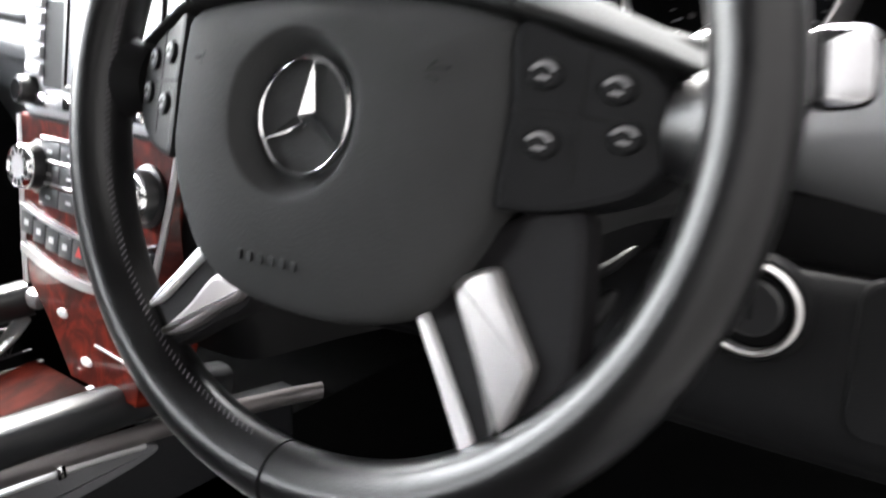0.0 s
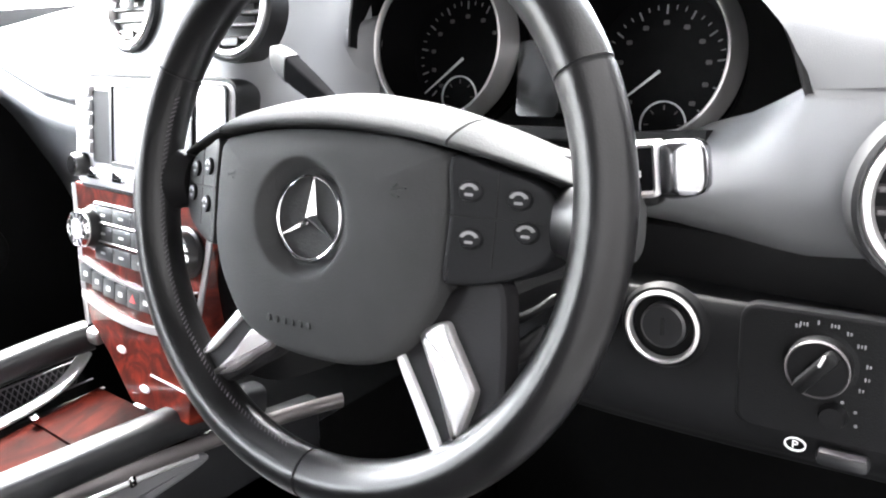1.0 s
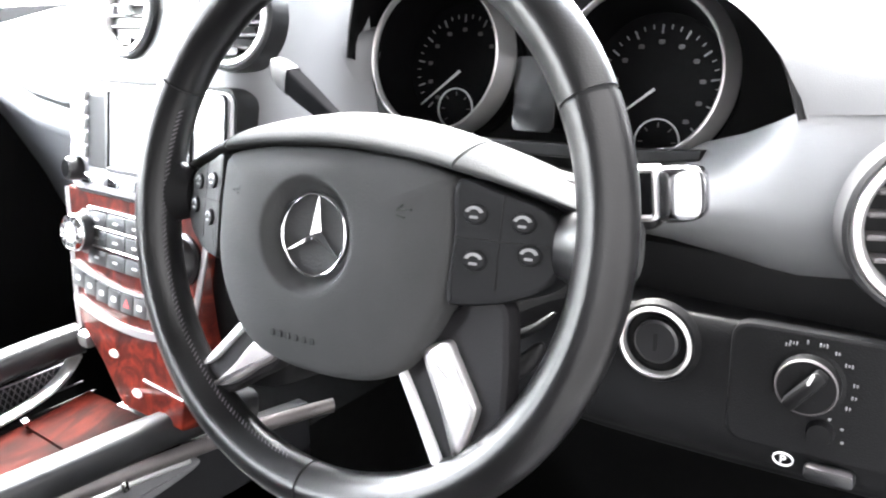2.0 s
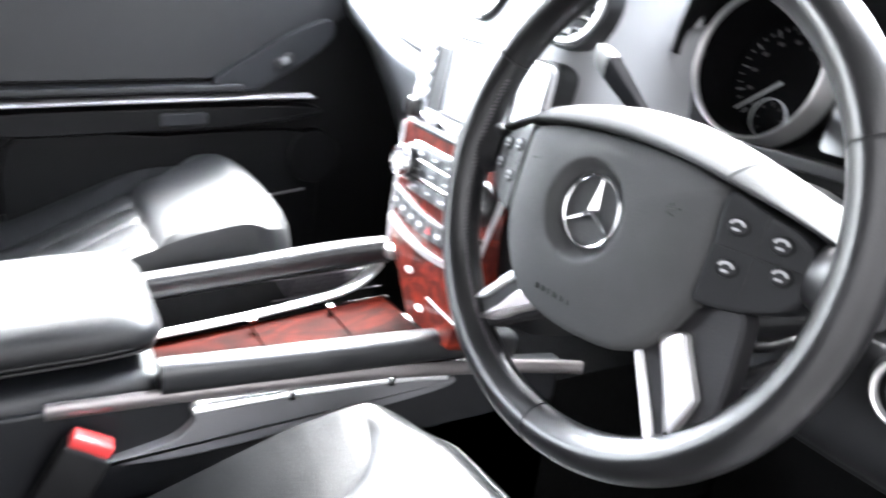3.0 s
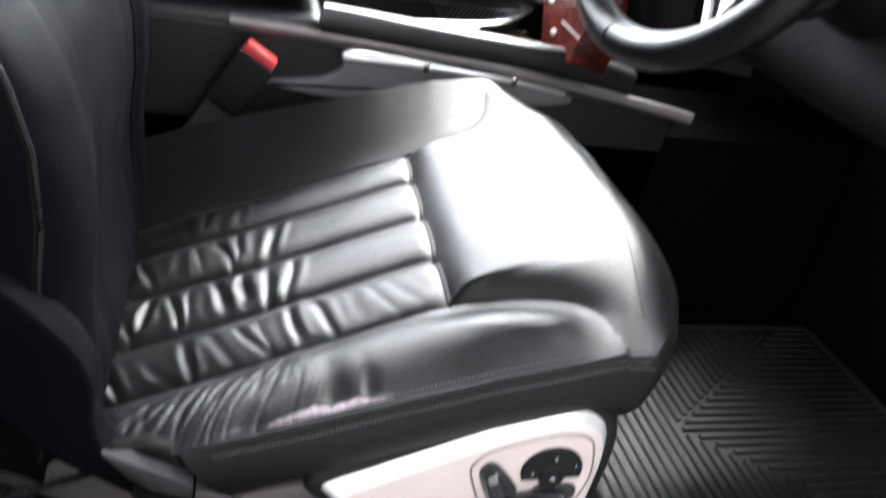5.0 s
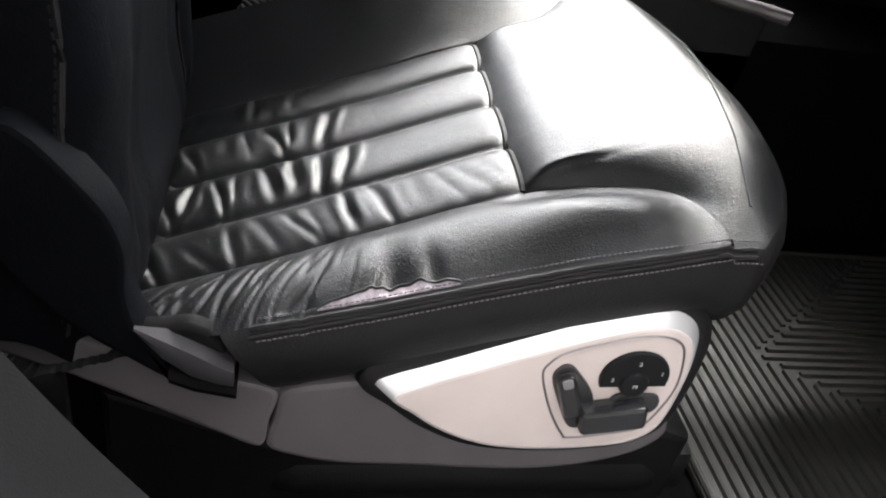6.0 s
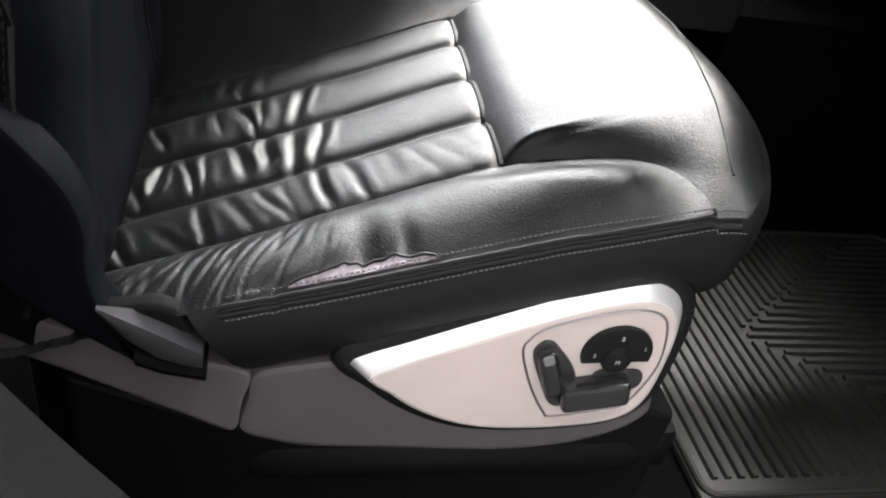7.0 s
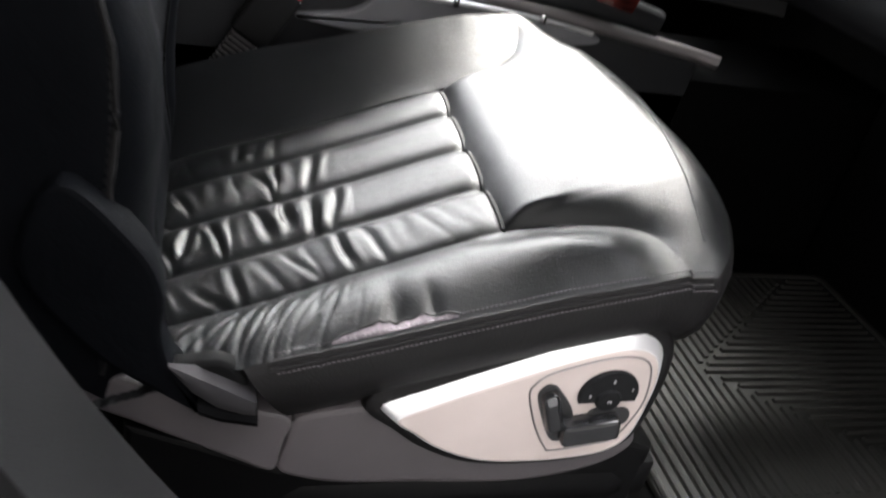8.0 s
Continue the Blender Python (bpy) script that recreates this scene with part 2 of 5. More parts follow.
def rbox(sx, sy, sz, r=0.003, at=(0, 0, 0), seg=2):
    bm = bmesh.new()
    bmesh.ops.create_cube(bm, size=1.0)
    bmesh.ops.scale(bm, vec=(sx, sy, sz), verts=bm.verts)
    bmesh.ops.bevel(bm, geom=list(bm.edges), offset=r, segments=seg, profile=0.5, affect="EDGES")
    bmesh.ops.translate(bm, vec=at, verts=bm.verts)
    bm.verts.index_update()
    geo = [tuple(v.co) for v in bm.verts], [tuple(v.index for v in f.verts) for f in bm.faces]
    bm.free()
    return geo


def lathe(profile, n=40):
    """Turns (radius, height) points round z."""
    return loft([[(r * math.cos(2 * math.pi * k / n), r * math.sin(2 * math.pi * k / n), z) for k in range(n)] for r, z in profile])


def sweep(path, section, closed=False, up=(0, 0, 1), scale=None, caps=True):
    """Sweeps a section, given across (side, up), along a path."""
    pts, k = [Vector(p) for p in path], len(path)
    loops = []
    for i in range(k):
        t = (pts[(i + 1) % k] - pts[i - 1]) if closed else pts[min(i + 1, k - 1)] - pts[max(i - 1, 0)]
        t.normalize()
        side = t.cross(Vector(up))
        side = side.normalized() if side.length > 1e-6 else Vector((1, 0, 0))
        above = side.cross(t)
        s = scale[i] if scale else 1.0
        loops.append([tuple(pts[i] + side * a * s + above * b * s) for a, b in section])
    if closed:
        loops.append(loops[0])
    return loft(loops, caps=caps and not closed)


def mesh_from(name, geo, mat, smooth=35):
    me = bpy.data.meshes.new(name)
    me.from_pydata([tuple(v) for v in geo[0]], [], [tuple(f) for f in geo[1]])
    me.materials.append(mat)
    me.polygons.foreach_set("use_smooth", [True] * len(me.polygons))
    me.set_sharp_from_angle(angle=radians(smooth))
    bm = bmesh.new()
    bm.from_mesh(me)
    bmesh.ops.recalc_face_normals(bm, faces=bm.faces)
    bm.to_mesh(me)
    bm.free()
    return me


def thing(name, at, label, category, group="", kind=""):
    ob = new(name)
    ob.empty_display_size = 0.05
    ob.matrix_basis = Matrix.Translation(at)
    return tagged(ob, label, category, group, kind)


def part(name, geo, mat, parent, label="", smooth=35):
    ob = new(name, mesh_from(name, geo, mat, smooth))
    ob.parent = parent
    if parent.type == "EMPTY":
        ob.matrix_parent_inverse = parent.matrix_basis.inverted()
    return tagged(ob, label)


def solid(name, geo, mat, label, category, group="", kind="", smooth=35):
    ob = new(name, mesh_from(name, geo, mat, smooth))
    return tagged(ob, label, category, group, kind)


def text_geo(words, size, depth=0.0004):
    cu = bpy.data.curves.new("lettering", "FONT")
    cu.body, cu.size, cu.extrude, cu.align_x, cu.align_y = words, size, depth, "CENTER", "CENTER"
    ob = new("lettering", cu)
    me = bpy.data.meshes.new_from_object(ob)
    geo = [tuple(v.co) for v in me.vertices], [tuple(p.vertices) for p in me.polygons]
    bpy.data.objects.remove(ob)
    bpy.data.curves.remove(cu)
    return geo


def basis(origin, right, up):
    """The pose of a local frame: x right, y up, z out of the face."""
    u = Vector(right).normalized()
    n = u.cross(Vector(up)).normalized()
    v = n.cross(u)
    m = Matrix((u, v, n)).transposed().to_4x4()
    m.translation = Vector(origin)
    return m


# ---------- shell of the car ----------
def wall_plate(outline, axis, a, b):
    """A flat panel with the outline given across one axis, between a and b on it."""
    loops = []
    for d in (a, b):
        if axis == "x":
            loops.append([(d, p, q) for p, q in outline])
        elif axis == "y":
            loops.append([(p, d, q) for p, q in outline])
        else:
            loops.append([(p, q, d) for p, q in outline])
    return loft(loops)


def box(x0, x1, y0, y1, z0, z1, r=0.01):
    return rbox(x1 - x0, y1 - y0, z1 - z0, r, ((x0 + x1) / 2, (y0 + y1) / 2, (z0 + z1) / 2))


solid("ground", box(-60, 60, -60, 60, -0.62, -0.5, 0.01), GROUND, "grey asphalt ground around the car", "ground", kind="structure")
# unseen wall, added only to block and bounce daylight at the open doorway
solid("light_block_east", box(1.75, 1.95, -14, 14, -0.55, 6.6, 0.02), LIGHT_BLOCK, "unseen dark wall added to hold back daylight at the doorway", "wall", kind="structure")
solid("floor", box(-1.2, 0.40, -2.0, 1.0, -0.06, -0.012), CARPET, "black carpeted car floor", "floor", kind="structure")
solid("ceiling", box(-1.2, 0.42, -2.1, 0.22, 1.24, 1.30, 0.02), LINER, "charcoal fabric headliner", "ceiling", kind="structure")
solid("wall_rear", box(-1.2, 0.40, -2.1, -2.02, -0.06, 1.24), LINER, "charcoal lined rear end of the cabin", "wall", kind="structure")
solid("wall_front", box(-1.2, 0.40, 0.78, 0.84, -0.06, 0.80), MATTE, "black carpeted bulkhead under the windscreen", "wall", kind="structure")
solid("windscreen", loft([[(-1.15, 0.76, 0.80), (0.36, 0.76, 0.80), (0.30, 0.12, 1.26), (-1.09, 0.12, 1.26)], [(-1.15, 0.766, 0.805), (0.36, 0.766, 0.805), (0.30, 0.126, 1.265), (-1.09, 0.126, 1.265)]]), SCREEN_GLASS, "tinted laminated windscreen", "windscreen", kind="structure")
for sx, name in ((-1.17, "pillar_west"), (0.37, "pillar_east")):
    d = 0.07 if sx < 0 else -0.07
    solid(name, loft([[(sx - 0.03, 0.80, 0.76), (sx + 0.03, 0.80, 0.76), (sx + 0.03, 0.70, 0.76), (sx - 0.03, 0.70, 0.76)], [(sx + d - 0.03, 0.17, 1.28), (sx + d + 0.03, 0.17, 1.28), (sx + d + 0.03, 0.08, 1.28), (sx + d - 0.03, 0.08, 1.28)]]), LINER, "charcoal padded windscreen pillar", "pillar", kind="structure")
solid("wall_kick", box(0.38, 0.43, 0.42, 1.0, -0.06, 0.80, 0.01), LOWER, "black kick panel ahead of the doorway", "wall", kind="structure")
# unseen wall added where the open door would keep sky light off the footwell
solid("light_block_door", box(0.47, 1.2, 0.50, 0.57, -0.35, 1.22, 0.02), LOWER, "unseen dark wall added in place of the open door to block light", "wall", kind="structure")
solid("wall_kick_west", box(-1.21, -1.152, 0.55, 0.86, -0.06, 0.80, 0.01), LOWER, "black kick panel ahead of the passenger door", "wall", kind="structure")
solid("sill", box(0.30, 0.44, -0.6, 1.0, -0.10, 0.03, 0.02), PAINT, "dark painted door sill", "sill", kind="structure")
# lower centre-pillar trim beside the seat
edge = spline([(-0.61, 1.25), (-0.59, 0.9), (-0.55, 0.55), (-0.495, 0.403), (-0.441, 0.296), (-0.384, 0.205), (-0.33, 0.12), (-0.24, 0.06), (-0.22, 0.0)], 6, closed=False)
outline = [tuple(p)[:2] for p in edge] + [(-0.8, 0.0), (-0.8, 1.25)]
solid("center_pillar", wall_plate(outline, "x", 0.335, 0.42), PILLAR, "dark grey centre pillar trim beside the open doorway", "pillar", kind="structure")
solid("wall_side", box(0.36, 0.42, -2.05, -0.75, -0.06, 0.78), LOWER, "dark rear side lining behind the doorway", "wall", kind="structure")


# ---------- passenger door ----------
def passenger_door():
    X = -1.15
    door = thing("passenger_door", (X, -0.1, 0.2), "closed passenger door in dark vinyl with wood strip", "car door")
    lower = [(-0.34, 0.02), (0.60, 0.02), (0.60, 0.79), (0.26, 0.79), (-0.02, 0.79), (-0.485, 0.775), (-0.41, 0.55), (-0.37, 0.37)]
    part("door_panel", wall_plate(lower, "x", X - 0.06, X - 0.012), LOWER, door)

    def pad(pts, x0, x1, r=0.004):
        g = plate([(p[0], p[1]) for p in pts], 0, x1 - x0, min(r, 0.004))
        m = basis((x0, 0, 0), (0, 1, 0), (0, 0, 1))
        return xf(g, m)

    ins = [(-0.462, 0.748), (-0.25, 0.763), (0.0, 0.769), (0.20, 0.763), (0.27, 0.752), (0.285, 0.735), (0.275, 0.718), (0.20, 0.672), (0.10, 0.625), (0.04, 0.598), (0.01, 0.590), (-0.15, 0.590), (-0.41, 0.590)]
    part("door_insert", pad(ins, X - 0.012, X + 0.001, 0.01), VINYL, door, "padded dark grey upper insert")
    part("upper_ledge", pad([(-0.182 + a, 0.577 + b) for a, b in rrect(0.455, 0.014, 0.006)], X - 0.012, X + 0.028, 0.006), VINYL, door)
    strip = [(-0.40, 0.553), (-0.1, 0.5545), (0.10, 0.5545), (0.187, 0.553), (0.187, 0.557), (0.10, 0.5595), (-0.1, 0.5595), (-0.40, 0.558)]
    part("trim_strip", pad(strip, X - 0.012, X + 0.036, 0.003), ALU, door, "narrow silver strip above the door pocket")
    pocket = [tuple(p)[:2] for p in spline([(-0.405, 0.540), (-0.1, 0.543), (0.12, 0.540), (0.195, 0.532), (0.18, 0.515), (0.0, 0.500), (-0.2, 0.50), (-0.385, 0.503)], 6)]
    part("armrest", pad(pocket, X - 0.012, X + 0.03, 0.01), LOWER, door)
    part("pull_cup", pad([(-0.068 + a, 0.522 + b) for a, b in rrect(0.085, 0.026, 0.008)], X + 0.02, X + 0.033, 0.003), DOOR_POD, door)
    low = [tuple(p)[:2] for p in spline([(-0.37, 0.48), (-0.1, 0.488), (0.15, 0.485), (0.20, 0.44), (0.15, 0.15), (-0.1, 0.11), (-0.33, 0.13)], 6)]
    part("map_pocket", pad(low, X - 0.012, X + 0.012, 0.012), LOWER, door)
    part("pocket_edge", pad([(0.086, 0.352), (0.169, 0.361), (0.169, 0.365), (0.086, 0.356)], X + 0.008, X + 0.018, 0.001), STRIP, door, "thin pale edge of the map pocket")
    sp = [(0.19 + 0.055 * math.cos(a), 0.43 + 0.055 * math.sin(a)) for a in np.linspace(0, 2 * math.pi, 36, endpoint=False)]
    part("speaker_grille", pad(sp, X - 0.012, X + 0.016, 0.006), LOWER, door, "round black speaker grille")
    grab = [tuple(p)[:2] for p in spline([(-0.008, 0.588), (0.065, 0.636), (0.147, 0.679), (0.215, 0.703), (0.232, 0.690), (0.226, 0.665), (0.182, 0.628), (0.117, 0.591), (0.057, 0.568)], 6)]
    part("grab_handle", pad(grab, X - 0.012, X + 0.02, 0.008), DOOR_POD, door, "slanting dark grey switch pod")
    sw = part("window_switch", pad([(0.128 + a * 0.9 - b * 0.45, 0.627 + a * 0.45 + b * 0.9) for a, b in rrect(0.038, 0.018, 0.006)], X + 0.01, X + 0.024, 0.002), BLACK, door)
    part("switch_key", pad([(0.128 + a * 0.9 - b * 0.45, 0.627 + a * 0.45 + b * 0.9) for a, b in rrect(0.016, 0.012, 0.003)], X + 0.02, X + 0.030, 0.002), DIM, sw, "pale switch key")
    wood = [(-0.47, 0.752), (-0.2, 0.768), (-0.02, 0.772), (-0.02, 0.805), (-0.2, 0.805), (-0.48, 0.79)]
    part("wood_strip", pad(wood, X - 0.012, X + 0.012, 0.004), WOOD, door, "polished burl wood strip")
    part("belt_line", pad([(-0.49, 0.792), (-0.2, 0.807), (0.6, 0.80), (0.6, 0.83), (-0.2, 0.84), (-0.49, 0.82)], X - 0.05, X + 0.01, 0.006), VINYL, door)
    part("front_corner", pad([(0.10, 0.757), (0.26, 0.752), (0.6, 0.76), (0.6, 0.80), (0.08, 0.803)], X - 0.03, X + 0.004, 0.006), GREY, door)
    hd = part("door_handle", pad([tuple(p)[:2] for p in spline([(-0.015, 0.768), (0.06, 0.765), (0.085, 0.785), (0.09, 0.806), (0.0, 0.808), (-0.018, 0.79)], 6)], X - 0.012, X + 0.016, 0.004), CHROME, door, "chrome inner door handle")
    part("handle_recess", pad([(0.036 + a, 0.793 + b) for a, b in rrect(0.05, 0.02, 0.008)], X + 0.012, X + 0.018, 0.001), BLACK, hd)
    glass = [(-0.49, 0.84), (0.6, 0.83), (0.18, 1.22), (-0.55, 1.24)]
    part("window_pane", wall_plate(glass, "x", X - 0.045, X - 0.041), GLASS, door, "clear side window glass")


passenger_door()
pill = [(-0.60, 1.25), (-0.62, 0.02), (-0.37, 0.02), (-0.40, 0.37), (-0.44, 0.55), (-0.51, 0.80), (-0.55, 1.25)]
solid("passenger_pillar", wall_plate(pill, "x", -1.20, -1.10), VINYL, "dark grey centre pillar beside the passenger seat", "pillar", kind="structure")
solid("door_jamb", box(-1.26, -1.213, -0.75, -0.2, -0.05, 0.85, 0.01), MATTE, "black door jamb behind the closed door", "door jamb", kind="structure")
solid("wall_west", box(-1.20, -1.14, -2.05, -0.62, -0.06, 0.80), LOWER, "dark rear side lining", "wall", kind="structure")


# ---------- seats ----------
def smooth_step(a, b, x):
    t = min(1, max(0, (x - a) / (b - a)))
    return t * t * (3 - 2 * t)


def lerp_table(v, xs, ys):
    return float(np.interp(v, xs, ys))


def seam_line(ax):
    """Where the front pad's seam runs, for the distance from the seat's middle."""
    return -0.16 + 0.108 * (1 - (1 - min(1, max(0, (ax - 0.150) / 0.107))) ** 4)


SEAM_X = np.concatenate((np.linspace(0.08, 0.150, 60), 0.150 + 0.112 * np.linspace(0, 1, 500) ** 2))
SEAM_Y = np.array([seam_line(v) for v in SEAM_X])


def seam_distance(ax, y):
    d = abs(y + 0.16) if ax < 0.145 else float(np.min(np.hypot(SEAM_X - ax, SEAM_Y - y)))
    return d if y > seam_line(ax) else -d


def front_reach(x):
    ax = abs(x)
    return 0.042 - 0.004 * (ax / 0.12) ** 2 - 0.040 * max(0, (ax - 0.17) / 0.087) ** 2 - 0.012 * smooth_step(0.08, 0.257, x)


CHANNEL = 0.0785
CREASES = []
for c in range(4):
    rnd = random.Random(71 + c)
    rows, y = [], -0.50
    front = (-0.325, -0.285, -0.275, -0.255)[c]
    while y < -0.175:
        rear = 1 - smooth_step(front - 0.03, front + 0.015, y)
        deep = 1.0 if rnd.random() < 0.35 else rnd.uniform(0.25, 0.65)
        if c == 3:
            amp = deep * (0.16 + 0.80 * rear)
        else:
            amp = deep * (0.05 + 1.15 * rear) * (0.5 if c == 0 else 1.0)
        rows.append((y, amp, rnd.uniform(0.0020, 0.0052), rnd.uniform(0.2, 0.8), rnd.uniform(0.3, 0.75), (0.38 if c == 3 else 0.05) + rnd.uniform(-0.22, 0.26)))
        y += rnd.uniform(0.012, 0.034) if (c < 3 or rear > 0.5) else rnd.uniform(0.010, 0.022)
    CREASES.append(rows)


def crease(x, y, c, fr):
    """Folds across one channel of the cushion, with puffed leather between."""
    h, across = 0.0, (fr - 0.5) * CHANNEL
    wob = 0.004 * noise.noise(Vector((x * 28, y * 30, 3.0 + c)))
    end = math.sin(math.pi * min(1, max(0, fr))) ** 0.45
    for yc, amp, w, mid, half, slant in CREASES[c]:
        u = y + wob - yc - slant * across
        if abs(u) > 0.03:
            continue
        reach = math.exp(-((fr - mid) / half) ** 4)
        h -= 0.0030 * amp * math.exp(-(u / w) ** 2) * reach * end
        h += 0.0016 * amp * math.exp(-((abs(u) - 0.0085) / 0.0045) ** 2) * reach * end
    return h


def cushion_shape(x, y, wrinkles):
    """Height of the seat cushion's top, for x across from its middle and y forwards."""
    ax = abs(x)
    h = 0.318 + 0.335 * (y + 0.16)
    edge = lerp_table(y, (-0.52, -0.36, -0.30, -0.253, -0.20, -0.149, -0.10, -0.054, -0.027, 0.05), (0.010, 0.013, 0.010, 0.008, 0.006, 0.004, -0.001, -0.005, -0.003, -0.003))
    inner = lerp_table(y, (-0.52, -0.30, -0.20, -0.12, -0.08, -0.05, 0.0), (0.036, 0.040, 0.042, 0.042, 0.039, 0.035, 0.028)) if x < 0 else 0.0
    s = seam_distance(ax, y)
    sag = -0.012 * math.exp(-((y + 0.30) / 0.10) ** 2) - 0.14 * max(0, -0.29 - y)
    k = min(1, max(0, (ax - 0.155) / 0.102))
    if s >= 0:
        g = 1 - math.exp(-(s / 0.011) ** 1.2)
        h += (0.0125 * g - 0.004 * (1 - g)) * (1 - k) + (edge * max(g, smooth_step(0.75, 1, k)) - 0.004 * (1 - max(g, smooth_step(0.75, 1, k)))) * k
        h += sag * 0.3 * (1 - g)
        h += inner * k ** 1.5 * (1 - smooth_step(0.0, 0.10, s))
        fy = front_reach(x)
        over = max(0, y - (fy - 0.060)) / 0.060
        h -= 0.036 * min(1, over) ** 2.5 * (1 - 0.65 * smooth_step(0.19, 0.257, ax))
        if wrinkles:
            h += 0.0011 * noise.noise(Vector((x * 26 + y * 10, y * 60, 5))) * math.exp(-s / 0.02)
    elif ax < 0.157:
        q = (x + 0.157) / CHANNEL
        c = min(3, max(0, int(q)))
        fr = q - c
        seam = min(fr, 1 - fr) * CHANNEL
        h += sag + 0.0085 * (1 - math.exp(-seam / 0.010)) - 0.004
        h -= 0.006 * math.exp(s / 0.005)
        if wrinkles:
            h += crease(x, y, c, fr) * smooth_step(0, 0.02, -s)
    else:
        g = max(1 - math.exp(s / 0.009), smooth_step(0.85, 1, k))
        roll = 0.019 * math.sin(math.pi * k ** 0.85) * smooth_step(0.0, 0.06, -s) if x > 0 else 0.0
        h += inner * k ** (1.2 + 0.3 * smooth_step(-0.20, -0.10, y))
        h += sag * (1 - k) + (edge * smooth_step(0, 1, k) + roll) * g - 0.004 * (1 - g)
        if wrinkles and x > 0:
            rear = 1 - smooth_step(-0.34, -0.25, y)
            u = y - 0.055 * (1 - k) ** 1.5
            fan = noise.noise(Vector((u * 95, x * 14 + 3, 4.0)))
            h -= 0.0014 * rear * math.exp(-(fan / 0.12) ** 2)
            h += 0.0010 * rear * abs(noise.noise(Vector((x * 20 - y * 18, y * 70 + x * 45, 8))))
            k *= 1 - smooth_step(0.9, 1.0, k)
            h -= 0.0045 * math.exp(-(((y + 0.268) / 0.010) ** 2)) * smooth_step(0.35, 0.9, k) + 0.0035 * math.exp(-(((y + 0.243) / 0.006) ** 2)) * smooth_step(0.5, 0.95, k)
            h -= 0.0022 * math.exp(-(((y + 0.30 + (x - 0.2) * 0.8) / 0.005) ** 2)) * smooth_step(0.4, 0.9, k)
    return h + 0.0010 * noise.noise(Vector((x * 12, y * 12, 2.0)))


def seat(cx, dy, dz, name, label, driver):
    HW = 0.257

    def at(p):
        """The seams lie a little askew across the seat."""
        shift = lerp_table(p[0], (-0.257, -0.157, -0.0785, 0.0, 0.0785, 0.157, 0.257), (0.0, -0.004, -0.0135, -0.010, -0.007, -0.006, 0.0)) if driver else 0.0
        skew = lerp_table(p[0], (-0.257, -0.157, 0.157, 0.257), (0.008, 0.010, -0.003, 0.0)) * smooth_step(-0.40, -0.25, p[1]) * (1 - smooth_step(-0.10, 0.02, p[1])) if driver else 0.0
        low = 1 - smooth_step(0.36, 0.45, p[2])
        return p[0] + cx + shift * low, p[1] + dy + skew * low, p[2] + dz

    s = thing(name, (cx, dy - 0.25, 0.0), label, "car seat")
    mirror = 1 if driver else -1

    def top(x0, x1, y0, y1, nx, ny):
        def f(a, b):
            x = x0 + (x1 - x0) * a
            ya, yb = (y0(x) if callable(y0) else y0), (y1(x) if callable(y1) else y1)
            y = ya + (yb - ya) * b
            return at((x * mirror, y, cushion_shape(x, y, driver)))
        return sheet(f, nx, ny)

    skin = LEATHER if driver else LEATHER_SOFT
    part("cushion", top(-0.157, 0.157, -0.52, -0.16, 130 if driver else 70, 240 if driver else 60), skin, s, "black leather channelled insert, creased by use" if driver else "black leather channelled insert", smooth=80)
    pad_edge = lambda x: seam_line(abs(x))  # noqa: E731
    part("thigh_pad", top(-HW, HW, pad_edge, front_reach, 130, 50), skin, s, "smooth black leather front pad", smooth=80)
    path = [at((x * mirror, -0.1602, cushion_shape(x, -0.1602, driver) + 0.0004)) for x in np.linspace(-0.150, 0.150, 80)]
    part("pad_seam", sweep(path, circle(0.0030, 6)), MATTE, s, "sunken seam behind the front pad")
    for a, b in ((-HW, -0.157), (0.157, HW)):
        part("bolster", top(a, b, -0.52, pad_edge, 60 if driver else 30, 280 if driver else 100), skin, s, "worn black leather side bolster" if driver else "", smooth=80)

    # skirt round the sides and front
    def rim(rear):
        side = list(np.linspace(rear, front_reach(HW), 40))
        pts = [(-HW, y) for y in side] + [(x, front_reach(x)) for x in np.linspace(-HW, HW, 90)[1:-1]] + [(HW, y) for y in reversed(side)]
        return pts

    loops = []
    for d, out in ((0.0, 0.0), (0.004, 0.0035), (0.014, 0.0065), (0.030, 0.0068), (0.048, 0.003), (0.064, -0.006), (0.075, -0.016), (0.080, -0.035)):
        pts, loop = rim(-0.378 + 0.045 * d / 0.08), []
        for i, (x, y) in enumerate(pts):
            p, q = pts[max(i - 5, 0)], pts[min(i + 5, len(pts) - 1)]
            t = Vector((q[0] - p[0], q[1] - p[1])).normalized()
            front = smooth_step(-0.03, 0.02, y)
            fall = d * (1 + 0.35 * front) * (1 if driver else 2.2)
            loop.append(at(((x - t.y * out) * mirror, y + t.x * (out * (1 + 0.4 * front) - 0.03 * front * (d / 0.08) ** 4), cushion_shape(x, y, driver) - fall)))
        loops.append(loop)
    part("skirt", loft(loops, closed=False), LEATHER_SIDE if driver else LEATHER_SOFT, s, "plain matt black side skirt", smooth=80)
    # two rows of piping and thread along the outer top edge
    def edge_path(x_side, dx, drop, rear=-0.36):
        path = []
        for y in np.linspace(rear, front_reach(HW) - 0.006, 60):
            path.append(at((math.copysign(HW + dx, x_side) * mirror, y, cushion_shape(HW, y, driver) - drop)))
        return path

    for x_side in (HW, -HW):
        for dx, drop in ((0.0008, 0.0006), (0.0048, 0.0044)):
            part("piping", sweep(edge_path(x_side, dx, drop), circle(0.0019, 6)), LEATHER_SIDE, s)
    if driver:
        stitch = []
